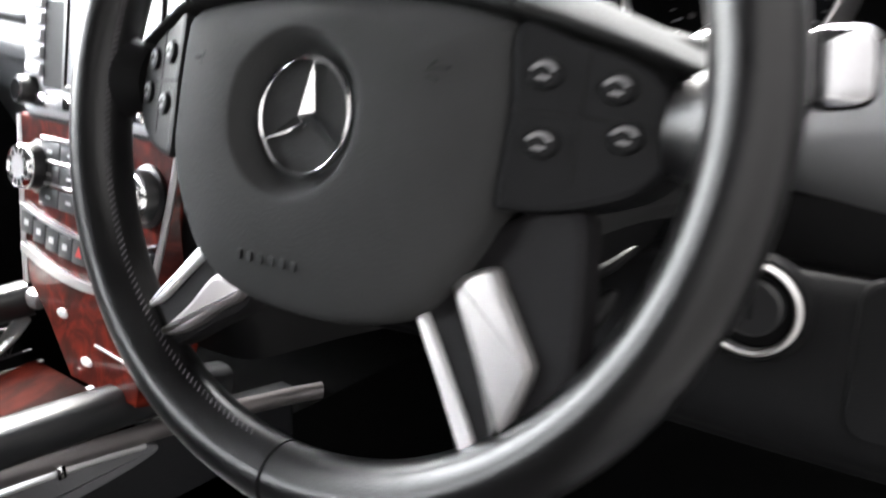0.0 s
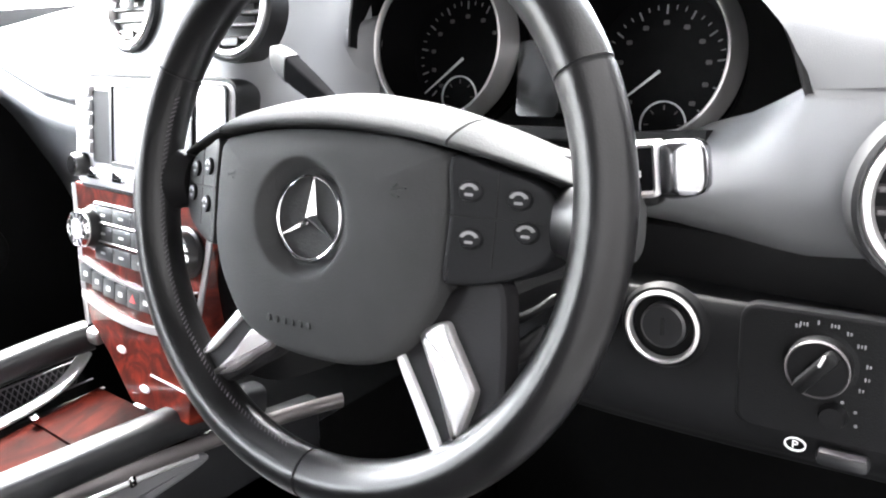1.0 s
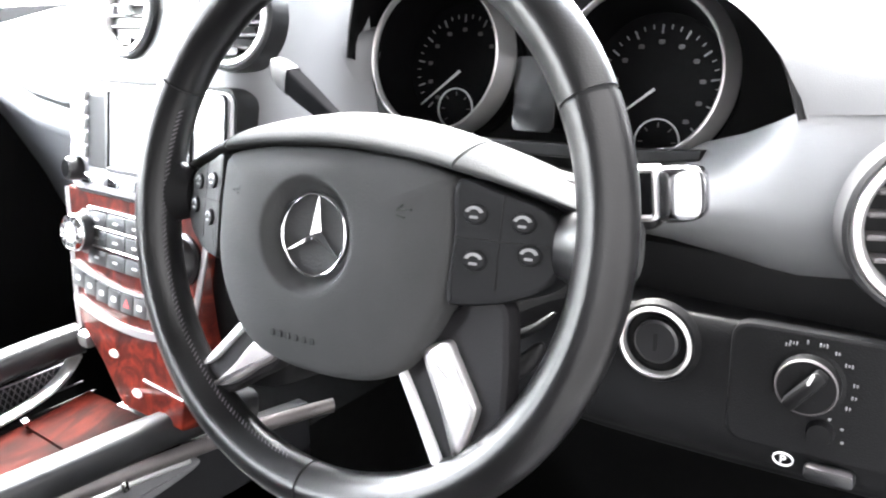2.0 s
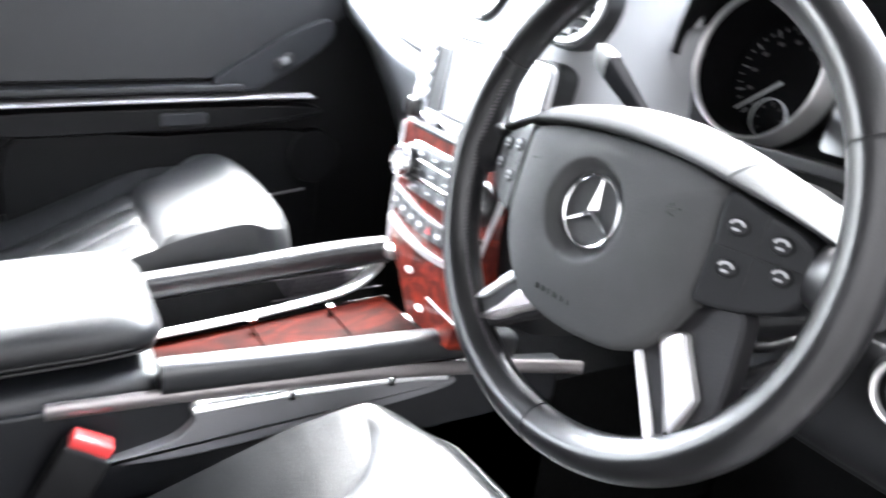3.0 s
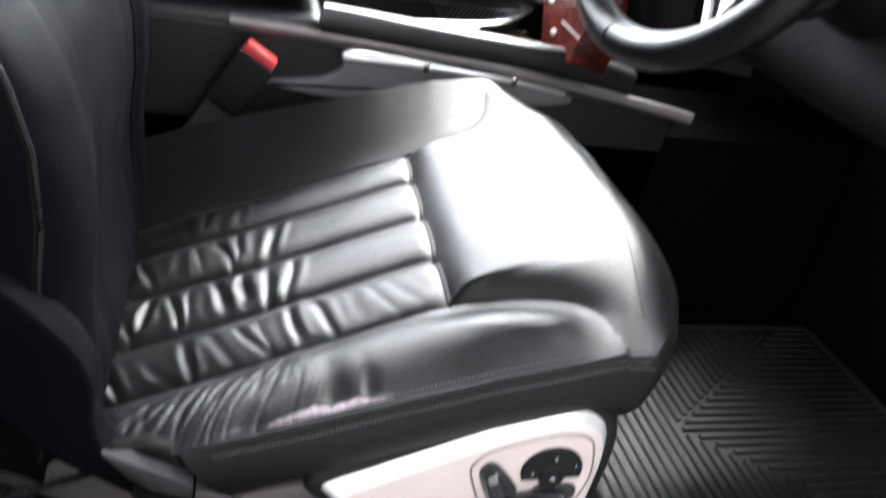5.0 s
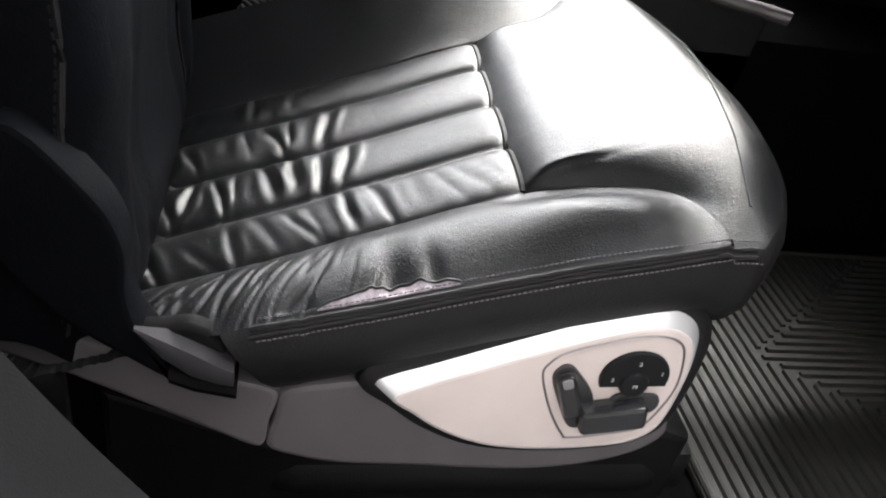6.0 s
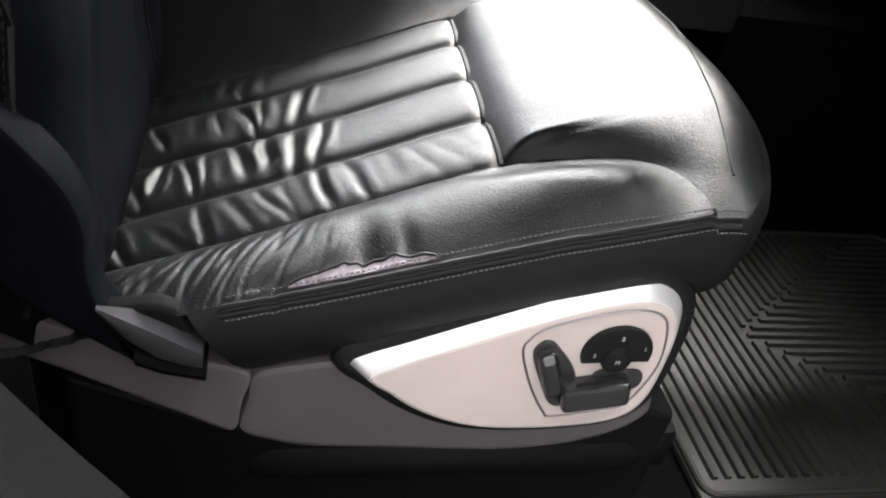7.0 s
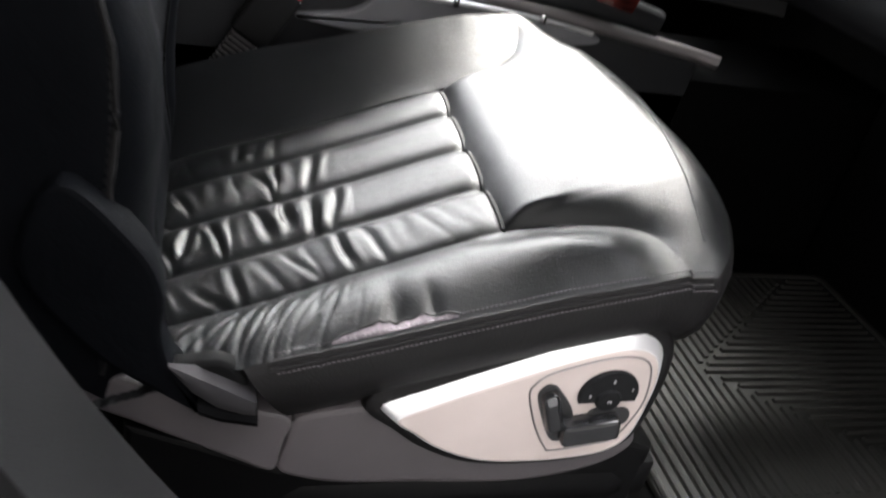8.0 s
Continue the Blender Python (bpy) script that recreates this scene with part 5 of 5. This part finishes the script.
# ---------- switches on the knee panel ----------
def knee_switches():
    m = basis((0.130, 0.2265, 0.572), (1, 0.10, 0), (0, 0.08, 1))
    ig = thing("ignition_switch", (0.130, 0.2265, 0.572), "round ignition switch with bright ring", "ignition switch")
    part("socket", xf(lathe(((0, -0.01), (0.030, -0.01), (0.034, 0.0), (0.031, 0.006), (0.026, 0.006), (0.024, -0.004), (0, -0.004)), 40), m), LOWER, ig)
    part("ring", xf(loft([[(r * math.cos(a), r * math.sin(a), z) for a in np.linspace(0, 2 * math.pi, 49)[:-1]] for r, z in ((0.0245, 0.002), (0.025, 0.008), (0.0265, 0.0095), (0.0285, 0.008), (0.029, 0.003))], caps=False), m), SILVER, ig, "bright chrome ring")
    part("barrel", xf(lathe(((0, -0.004), (0.0175, -0.004), (0.0175, 0.004), (0.0155, 0.0055), (0, 0.0055)), 40), m), BLACK, ig)
    part("key_slot", xf(plate(rrect(0.003, 0.014, 0.001, 2), 0.004, 0.0062, 0.0003), m), MATTE, ig)
    m = basis((0.239, 0.2385, 0.5635), (1, 0.11, 0), (0, 0.06, 1))
    lp = thing("light_switch_panel", (0.238, 0.2385, 0.556), "black light switch panel with rotary knob", "light switch")
    part("panel", xf(plate([(0.003 + a, -0.0105 + b) for a, b in rrect(0.116, 0.096, 0.014)], -0.006, 0.003, 0.003), m), LOWER, lp)
    kn = part("rotary_knob", xf(lathe(((0, 0.0), (0.0245, 0.0), (0.0245, 0.003), (0.0215, 0.0035), (0.0205, 0.012), (0.0190, 0.014), (0, 0.014)), 40), m), LOWER, lp, "round black rotary knob")
    part("knob_ring", xf(loft([[(r * math.cos(a), r * math.sin(a), z) for a in np.linspace(0, 2 * math.pi, 49)[:-1]] for r, z in ((0.0190, 0.0135), (0.0199, 0.0146), (0.0209, 0.0135), (0.0206, 0.012))], caps=False), m), GREY, kn)
    part("grip", xf(rbox(0.010, 0.036, 0.012, 0.003, (0, 0, 0.017)), m @ Matrix.Rotation(radians(-38), 4, "Z")), LOWER, kn)
    part("pointer", xf(plate([(a, 0.011 + b) for a, b in rrect(0.0022, 0.009, 0.001, 2)], 0.0225, 0.0236, 0.0003), m @ Matrix.Rotation(radians(-20), 4, "Z")), MARK, kn)
    for a, glyph in ((122, 2), (114, 3), (96, 1), (76, 3), (57, 2), (36, 3), (8, 2), (-10, 2), (-27, 2)):
        bars = [[(0.0300 * math.cos(radians(a)) + (k - (glyph - 1) / 2) * 0.0021 + p, 0.0300 * math.sin(radians(a)) + q) for p, q in rrect(0.0012, 0.0030 - 0.0008 * (k % 2), 0.0005, 2)] for k in range(glyph)]
        part("symbol", xf(join(*[plate(b, 0.002, 0.0036, 0.0002) for b in bars]), m), DIM, lp)
    part("dimmer_knob", xf(lathe(((0, 0), (0.0095, 0), (0.0095, 0.002), (0.008, 0.008), (0, 0.008)), 28), m @ Matrix.Translation((0.011, -0.0355, 0.002))), LOWER, lp)
    for x, y in ((0.016, -0.0245), (0.0245, -0.030), (0.0255, -0.040)):
        part("symbol", xf(plate([(x + p, y + q) for p, q in rrect(0.0022, 0.0022, 0.0008, 2)], 0.002, 0.0036, 0.0002), m), DIM, lp)
    br = thing("parking_brake_release", (0.245, 0.236, 0.497), "black parking brake pull with pale symbol", "brake release")
    m = basis((0.243, 0.2365, 0.4985), (1, 0.11, 0), (0, -0.1, 1))
    part("pull", xf(rbox(0.034, 0.012, 0.012, 0.004, (0.016, -0.002, 0.004)), m), BLACK, br)
    part("pull_edge", xf(rbox(0.030, 0.0025, 0.006, 0.001, (0.016, 0.0045, 0.008)), m), GREY, br)
    part("symbol_ring", xf(frame_plate([(-0.0155 + a, 0.001 + b) for a, b in circle(0.006, 24, 0.0075)], 0.0012, 0.002, 0.0036, 0.0003), m), MARK, br)
    part("lettering", xf(text_geo("P", 0.0095), m @ Matrix.Translation((-0.0155, 0.001, 0.0034))), MARK, br)


knee_switches()


# ---------- centre stack ----------
SL = radians(11)
ST = basis((-0.445, 0.127, 0.585), (1, 0, 0), (0, math.sin(SL), math.cos(SL)))


def sz(z):
    """Height along the stack's face."""
    return (z - 0.585) / math.cos(SL)


def center_stack():
    # display unit
    ra = thing("radio_unit", (-0.43, 0.14, 0.69), "silver-grey radio unit with pale display", "car radio")
    out = [(-0.412 + 0.445 + a, sz(0.6925) + b) for a, b in rrect(0.300, 0.122, 0.014)]
    part("fascia", xf(plate(out, -0.03, 0.010, 0.004), ST), ALU, ra, "silver-grey fascia")
    part("fascia_groove", xf(frame_plate([(-0.412 + 0.445 + a, sz(0.6925) + b) for a, b in rrect(0.308, 0.130, 0.018)], 0.004, -0.03, 0.006), ST), MATTE, ra)
    part("display", xf(plate([(-0.3995 + 0.445 + a, sz(0.703) + b) for a, b in rrect(0.150, 0.080, 0.004)], 0.006, 0.0115, 0.001), ST), SCREEN, ra, "pale unlit display glass")
    part("display_frame", xf(frame_plate([(-0.3995 + 0.445 + a, sz(0.703) + b) for a, b in rrect(0.158, 0.092, 0.006)], 0.006, 0.006, 0.0135), ST), BLACK, ra)
    part("key_bed", xf(plate([(-0.499 + 0.445 + a, sz(0.699) + b) for a, b in rrect(0.038, 0.080, 0.004)], 0.008, 0.0118, 0.001), ST), MATTE, ra)
    for k in range(5):
        part("key", xf(rbox(0.030, 0.0125, 0.010, 0.002, (-0.533 + 0.445, sz(0.737) - k * 0.0158, 0.011)), ST), ALU, ra)
    part("side_keypad", xf(plate([(-0.291 + 0.445 + a, sz(0.703) + b) for a, b in rrect(0.046, 0.092, 0.008)], 0.008, 0.0128, 0.001), ST), ALU, ra, "pale flat keypad")
    for k in range(4):
        part("keypad_line", xf(plate([(-0.291 + 0.445 + a, sz(0.721) - k * 0.0165 + b) for a, b in rrect(0.038, 0.0009, 0.0003, 1)], 0.012, 0.0131, 0.0001), ST), GREY, ra)
    part("keypad_rim", xf(frame_plate([(-0.291 + 0.445 + a, sz(0.703) + b) for a, b in rrect(0.050, 0.096, 0.009)], 0.002, 0.008, 0.0124), ST), MATTE, ra)
    part("volume_knob", xf(lathe(((0, 0.0), (0.0135, 0.0), (0.0135, 0.014), (0.012, 0.017), (0, 0.017)), 30), ST @ Matrix.Translation((-0.541 + 0.445, sz(0.655), 0.008))), BLACK, ra, "black volume knob")
    part("knob_cap", xf(lathe(((0, 0.0), (0.0098, 0.0), (0.0098, 0.0015), (0, 0.002)), 30), ST @ Matrix.Translation((-0.541 + 0.445, sz(0.655), 0.025))), CHROME, ra)
    for k in range(7):
        part("key", xf(rbox(0.0225, 0.013, 0.012, 0.003, (-0.510 + 0.445 + k * 0.0275, sz(0.648), 0.013)), ST), CHROME if k % 2 == 0 else ALU, ra)
    # wooden panel
    wp = thing("wood_fascia", (-0.44, 0.12, 0.52), "polished red-brown burl wood centre panel", "trim panel")
    body = [(-0.578, 0.632), (-0.300, 0.632), (-0.303, 0.60), (-0.316, 0.535), (-0.330, 0.47), (-0.340, 0.40), (-0.455, 0.395), (-0.505, 0.44), (-0.550, 0.47), (-0.558, 0.50)]
    part("veneer", xf(plate([(x + 0.445, sz(z)) for x, z in body], -0.05, 0.004, 0.003), ST), WOOD, wp)
    for pts in ([(-0.580, 0.63), (-0.568, 0.555), (-0.559, 0.50), (-0.551, 0.465)], [(-0.300, 0.63), (-0.305, 0.595), (-0.320, 0.53), (-0.337, 0.46)]):
        path = [ST @ Vector((x + 0.445, sz(z), 0.004)) for x, z in [tuple(p)[:2] for p in spline([(a, b, 0) for a, b in pts], 6, closed=False)]]
        part("edge_trim", sweep(path, circle(0.0032, 8), up=(0, -1, 0.2)), SILVER, wp, "thin silver edge")
    bowed = lambda x, z0, sag: (x, sz(z0) - sag * (1 - (x / 0.13) ** 2))  # noqa: E731
    chrome = [bowed(x, 0.507, 0.020) for x in np.linspace(-0.112, 0.118, 22)]
    part("chrome_strip", xf(loft([[(x, y + dy, z) for dy, z in ((-0.0045, 0.003), (-0.004, 0.009), (0.004, 0.009), (0.0045, 0.003))] for x, y in chrome]), ST), SILVER, wp, "bowed bright strip")
    # climate controls
    cc = thing("climate_control", (-0.445, 0.12, 0.575), "dark climate control panel with bright-ringed round knobs", "climate control")
    for x in (-0.531, -0.338):
        k = ST @ Matrix.Translation((x + 0.445, sz(0.584), 0.003))
        kn = part("knob", xf(lathe(((0, 0), (0.026, 0), (0.0265, 0.004), (0.0225, 0.006), (0.0215, 0.020), (0.020, 0.0225), (0, 0.0225)), 40), k), BLACK, cc, "round temperature knob")
        part("knob_ring", xf(loft([[(r * math.cos(a), r * math.sin(a), z) for a in np.linspace(0, 2 * math.pi, 41)[:-1]] for r, z in ((0.0190, 0.022), (0.0200, 0.0245), (0.0215, 0.0225), (0.0222, 0.017))], caps=False), k), CHROME, kn)
        part("knob_face", xf(lathe(((0, 0.022), (0.0125, 0.022), (0.012, 0.0238), (0, 0.0242)), 30), k), ALU, kn)
        part("knob_ticks", join(*[xf(rbox(0.005, 0.0012, 0.002, 0.0004, (0.0155, 0, 0.0228), 1), k @ Matrix.Rotation(radians(a), 4, "Z")) for a in range(0, 360, 30)]), MARK, kn)
    for z, n, h in ((0.603, 4, 0.017), (0.582, 4, 0.017), (0.560, 4, 0.015)):
        for k in range(n):
            x = -0.505 + k * 0.0395
            key = part("key", xf(rbox(0.0385, h + 0.0025, 0.008, 0.0012, (x + 0.445, sz(z) - 0.002, 0.0045)), ST), KEY, cc)
            part("key_mark", xf(plate([(x + 0.445 + a, sz(z) + b - 0.002) for a, b in rrect(0.010, 0.0028, 0.001, 2)], 0.0083, 0.0089, 0.0002), ST), MARK, key)
    for z in (0.6135, 0.5925, 0.571):
        part("key_edge", xf(rbox(0.156, 0.0022, 0.0085, 0.0008, (-0.4455 + 0.445, sz(z), 0.0055), 1), ST), SILVER, cc, "thin bright edge over the keys")
    sw = thing("switch_row", (-0.445, 0.11, 0.525), "bowed row of dark grey switches with red hazard key", "switch panel")
    edge_line = [bowed(x, 0.5475, 0.018) for x in np.linspace(-0.118, 0.122, 18)]
    part("key_edge", xf(loft([[(x, y + dy, z) for dy, z in ((-0.0012, 0.002), (-0.0010, 0.0095), (0.0010, 0.0095), (0.0012, 0.002))] for x, y in edge_line]), ST), SILVER, sw, "thin bright edge over the keys")
    rowpts = [bowed(x, 0.534, 0.018) for x in np.linspace(-0.102, 0.108, 9)]
    for k, (x, y) in enumerate(rowpts):
        key = part("key", xf(rbox(0.0255, 0.022, 0.008, 0.0012, (x, y, 0.0045)), ST @ Matrix.Rotation(0, 4, "Z")), KEY, sw)
        part("key_mark", xf(plate([(x + a, y + b) for a, b in (rrect(0.009, 0.006, 0.001, 2) if k != 4 else [(-0.006, -0.004), (0.006, -0.004), (0, 0.006)])], 0.0083, 0.0089, 0.0002), ST), RED if k == 4 else MARK, key)


center_stack()


# ---------- centre console ----------
def console():
    c = thing("center_console", (-0.48, -0.1, 0.0), "centre console with burl wood top and dark rails", "center console")
    part("tunnel", box(-0.63, -0.375, -0.60, 0.70, -0.02, 0.30, 0.03), CARPET, c)
    # wooden lids, their shade put into a darker walnut
    def lid(y0, y1):
        f = lambda a, b: (-0.575 + 0.195 * a, y0 + (y1 - y0) * b, 0.362 + 0.05 * (y0 + (y1 - y0) * b) + 0.0012 * math.sin(math.pi * a) + 0.06 * max(0, y0 + (y1 - y0) * b - 0.04))  # noqa: E731
        return slab(sheet(f, 10, 8), (0, 0, -0.02))

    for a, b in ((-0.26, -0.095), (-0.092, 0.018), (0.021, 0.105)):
        part("wood_lid", lid(a, b), WOOD_SHADED, c, "polished burl wood lid")
    for x, y in ((-0.555, -0.095), (-0.56, 0.018)):
        part("lid_button", rbox(0.014, 0.010, 0.008, 0.003, (x, y, 0.373)), CHROME, c)
    part("lid_bed", box(-0.60, -0.385, -0.26, 0.12, 0.28, 0.345, 0.01), LOWER, c)
    # front face below the strip with two bright dots
    for x, z in ((-0.474, 0.452), (-0.425, 0.418)):
        part("face_button", xf(plate([(x + 0.445 + a, sz(z) + b) for a, b in circle(0.0045, 20, 0.0095)], 0.003, 0.0062, 0.0012), ST), BRIGHT_SILVER, c)
    # bright strip painted in for the highlight along the ashtray lid's gap
    part("lid_gap_highlight", xf(plate([(x + 0.445, sz(z)) for x, z in ((-0.412, 0.4385), (-0.338, 0.4355), (-0.338, 0.4340), (-0.412, 0.4365))], 0.003, 0.0056, 0.0003), ST), BRIGHT_SILVER, c, "slim bright strip drawn as the highlight on the ashtray lid's gap")
    # bright strip beside the tray
    path = spline([(-0.578, -0.25, 0.360), (-0.582, -0.10, 0.366), (-0.592, 0.03, 0.375), (-0.606, 0.085, 0.386), (-0.622, 0.118, 0.402)], 6, closed=False)
    part("bright_strip", sweep(path, [(a * 0.010, b * 0.005) for a, b in circle(1.0, 12)]), BRIGHT_SILVER, c, "satin silver strip")
    # net over the side pocket of the tray
    net = []
    for k in range(16):
        y0 = -0.02 + 0.008 * k
        for lean in (0.018, -0.018):
            net.append(sweep([(-0.6325, y0, 0.359), (-0.6335, y0 + lean, 0.392)], circle(0.0007, 5)))
    for z in (0.359, 0.392):
        net.append(sweep([(-0.632, -0.045, z), (-0.632, 0.125, z)], circle(0.0013, 6)))
    tagged(part("storage_net", join(*net), THREAD, c, "grey elastic storage net"), kind="stuff")
    part("tray_wall", loft([[(-0.590, y, 0.36), (-0.592, y, 0.30), (-0.650, y, 0.30), (-0.655, y, 0.405), (-0.648, y, 0.405), (-0.645, y, 0.32), (-0.600, y, 0.32), (-0.596, y, 0.36)] for y in np.linspace(-0.26, 0.12, 6)]), MATTE, c)
    # dark rails on both sides
    sec = [(0.018 * math.copysign(abs(math.cos(t)) ** 0.7, math.cos(t)), 0.019 * math.copysign(abs(math.sin(t)) ** 0.6, math.sin(t))) for t in np.linspace(0, 2 * math.pi, 29)[:-1]]
    near = spline([(-0.372, -0.243, 0.416), (-0.372, -0.10, 0.406), (-0.372, 0.02, 0.398), (-0.374, 0.125, 0.388), (-0.376, 0.20, 0.372)], 8, closed=False)
    part("grab_rail", sweep(near, sec), RAIL, c, "smooth black grab rail")
    far = spline([(-0.645, -0.255, 0.400), (-0.642, -0.10, 0.408), (-0.632, 0.05, 0.420), (-0.612, 0.125, 0.428)], 8, closed=False)
    part("grab_rail", sweep(far, sec), RAIL, c, "smooth black grab rail")
    part("rail_end", rbox(0.03, 0.028, 0.020, 0.006, (-0.592, 0.128, 0.432)), SILVER, c)
    # long strip low on the driver's side
    low = spline([(-0.366, -0.355, 0.401), (-0.362, -0.20, 0.393), (-0.360, 0.0, 0.375), (-0.355, 0.15, 0.357), (-0.340, 0.245, 0.346), (-0.329, 0.29, 0.341)], 8, closed=False)
    part("side_strip", sweep(low, [(a * 0.006, b * 0.0095) for a, b in circle(1.0, 12)]), STRIP, c, "long slim dark satin strip")
    # pale side panel
    pts = [tuple(p)[:2] for p in spline([(-0.204, 0.378), (-0.10, 0.373), (0.02, 0.363), (0.10, 0.350), (0.116, 0.341), (0.10, 0.334), (0.05, 0.328), (-0.05, 0.322), (-0.15, 0.317), (-0.23, 0.316), (-0.304, 0.326), (-0.275, 0.333), (-0.235, 0.341), (-0.212, 0.357)], 6)]
    part("side_panel", xf(plate(pts, 0, 0.014, 0.003), basis((-0.374, 0, 0), (0, 1, 0), (0, 0, 1))), STONE_GREY, c, "pale grey padded side panel")
    path = spline([(-0.357, -0.212, 0.374), (-0.357, -0.10, 0.371), (-0.357, 0.02, 0.363), (-0.357, 0.10, 0.352)], 8, closed=False)
    edge = part("panel_edge", sweep(path, [(a * 0.0035, b * 0.0036) for a, b in circle(1.0, 10)]), BRIGHT_SILVER, c, "bright rounded upper edge")
    for y, z in ((-0.102, 0.372), (0.022, 0.364)):
        part("edge_clip", rbox(0.010, 0.009, 0.014, 0.003, (-0.356, y, z)), CHROME, edge)
    pts = [(-0.60, 0.02), (0.27, 0.02), (0.29, 0.33), (0.1, 0.36), (-0.2, 0.385), (-0.36, 0.395), (-0.60, 0.40)]
    part("side_wall", xf(plate(pts, 0, 0.02, 0.004), basis((-0.395, 0, 0), (0, 1, 0), (0, 0, 1))), VINYL, c)
    # armrest box
    part("armrest_base", rbox(0.236, 0.40, 0.10, 0.02, (-0.50, -0.435, 0.365), 3), VINYL, c)


console()


def armrest():
    a = thing("armrest", (-0.5, -0.40, 0.44), "thick black leather centre armrest lid", "armrest")
    loops = []
    for k in np.linspace(-1, 1, 25):
        y = -0.405 + 0.175 * math.copysign(abs(k) ** 1.0, k)
        e = (1 - abs(k) ** 8) ** 0.5 if abs(k) < 1 else 0.0
        w, h = 0.118 * (0.80 + 0.20 * e), 0.037 * (0.15 + 0.85 * e)
        loops.append([(-0.505 + w * math.copysign(abs(math.cos(t)) ** 0.68, math.cos(t)), y, 0.452 + h * math.copysign(abs(math.sin(t)) ** 0.85, math.sin(t))) for t in np.linspace(0, 2 * math.pi, 41)[:-1]])
    part("lid", loft(loops), LEATHER_SOFT, a, "padded black leather lid", smooth=70)
    for z in (0.4375, 0.4435):
        path = [(-0.505 + 0.1180 * math.copysign(abs(math.cos(t)) ** 0.3, math.cos(t)), -0.405 + 0.171 * math.copysign(abs(math.sin(t)) ** 0.3, math.sin(t)), z) for t in np.linspace(0, 2 * math.pi, 81)[:-1]]
        part("lid_seam", sweep(path, circle(0.0018, 6), closed=True), LEATHER_SIDE, a)


armrest()


# ---------- belts ----------
def belts():
    b = thing("belt_buckle", (-0.34, -0.40, 0.22), "black seat belt buckle with red release button", "seat belt buckle")
    up = Vector((0.0, 0.53, 0.85)).normalized()
    m = basis((-0.343, -0.318, 0.368), (0.1, 0.85, -0.53), tuple(up))
    part("housing", xf(rbox(0.052, 0.080, 0.030, 0.006, (0, -0.042, 0), 3), m), MATTE, b)
    part("release_button", xf(rbox(0.044, 0.016, 0.024, 0.004, (0, 0.002, 0), 2), m), RED, b, "red release button")
    part("button_edge", xf(rbox(0.046, 0.0035, 0.027, 0.001, (0, -0.0055, 0), 1), m), ALU, b, "pale lower edge of the button")
    boot = part("ribbed_boot", xf(rbox(0.033, 0.070, 0.013, 0.003, (-0.002, -0.112, 0), 2), m), MATTE, b, "grey ribbed rubber boot")
    for k in range(9):
        part("rib", xf(rbox(0.036, 0.0042, 0.0165, 0.0012, (-0.002, -0.086 - 0.0068 * k, 0), 1), m), GREY, boot)
    part("stalk_anchor", xf(plate([(-0.024, -0.150), (0.018, -0.143), (0.020, -0.160), (-0.008, -0.188), (-0.030, -0.178)], -0.006, 0.008, 0.002), m), ALU, b, "pale anchor plate")
    s = thing("seat_belt", (-1.09, -0.45, 0.3), "grey passenger seat belt on the centre pillar", "seat belt")
    part("webbing", loft([[(-1.088, y - 0.028, z), (-1.082, y + 0.020, z), (-1.079, y + 0.020, z), (-1.085, y - 0.028, z)] for y, z in ((-0.46, 0.20), (-0.475, 0.45), (-0.515, 0.69), (-0.545, 0.85), (-0.57, 1.1))]), WEB, s)
    tongue = part("belt_tongue", rbox(0.016, 0.062, 0.020, 0.005, (-1.070, -0.540, 0.692)), SILVER, s, "bright belt tongue")
    part("tongue_blade", rbox(0.004, 0.030, 0.016, 0.001, (-1.066, -0.508, 0.680)), CHROME, tongue)
    part("anchor_plate", rbox(0.012, 0.05, 0.04, 0.004, (-1.07, -0.44, 0.345)), GREY, s)


belts()


# ---------- floor mat ----------
def floor_mat():
    mt = thing("floor_mat", (0.02, 0.3, 0.0), "dusty black rubber floor mat with herringbone ribs", "floor mat")
    part("base", box(-0.30, 0.182, 0.088, 0.62, -0.011, 0.0, 0.004), RUBBER, mt)
    part("border", xf(frame_plate([(-0.059 + a, 0.354 + b) for a, b in rrect(0.478, 0.528, 0.02)], 0.007, -0.002, 0.005, 0.002), Matrix.Identity(4)), RUBBER, mt)
    ribs, w, pitch = [], 0.0042, 0.0148
    sec = [(-w, -0.001), (-w * 0.55, 0.0045), (w * 0.55, 0.0045), (w, -0.001)]
    tip_x, tip_y = -0.060, 0.248

    def wedge(x):
        """Where the ribs change direction."""
        return tip_y + (1.22 * (x - tip_x) if x > tip_x else 1.30 * (tip_x - x))

    for k in range(40):
        # ribs across the mat on both flanks of the wedge
        y = 0.112 + k * pitch
        if y < 0.60:
            spans = [(-0.285, 0.157)] if y <= tip_y else [(tip_x + (y - tip_y) / 1.22 + 0.005, 0.157), (-0.285, tip_x - (y - tip_y) / 1.30 - 0.005)]
            ribs += [sweep([(a, y, 0), (b, y, 0)], sec) for a, b in spans if b - a > 0.012]
        # ribs along the mat inside the wedge
        x = 0.150 - k * pitch
        if x > -0.285 and 0.600 - wedge(x) > 0.02:
            ribs.append(sweep([(x, wedge(x) + 0.006, 0), (x, 0.600, 0)], sec))
    tagged(part("ribs", join(*ribs), RUBBER, mt, "raised herringbone ribs"), kind="stuff")


floor_mat()
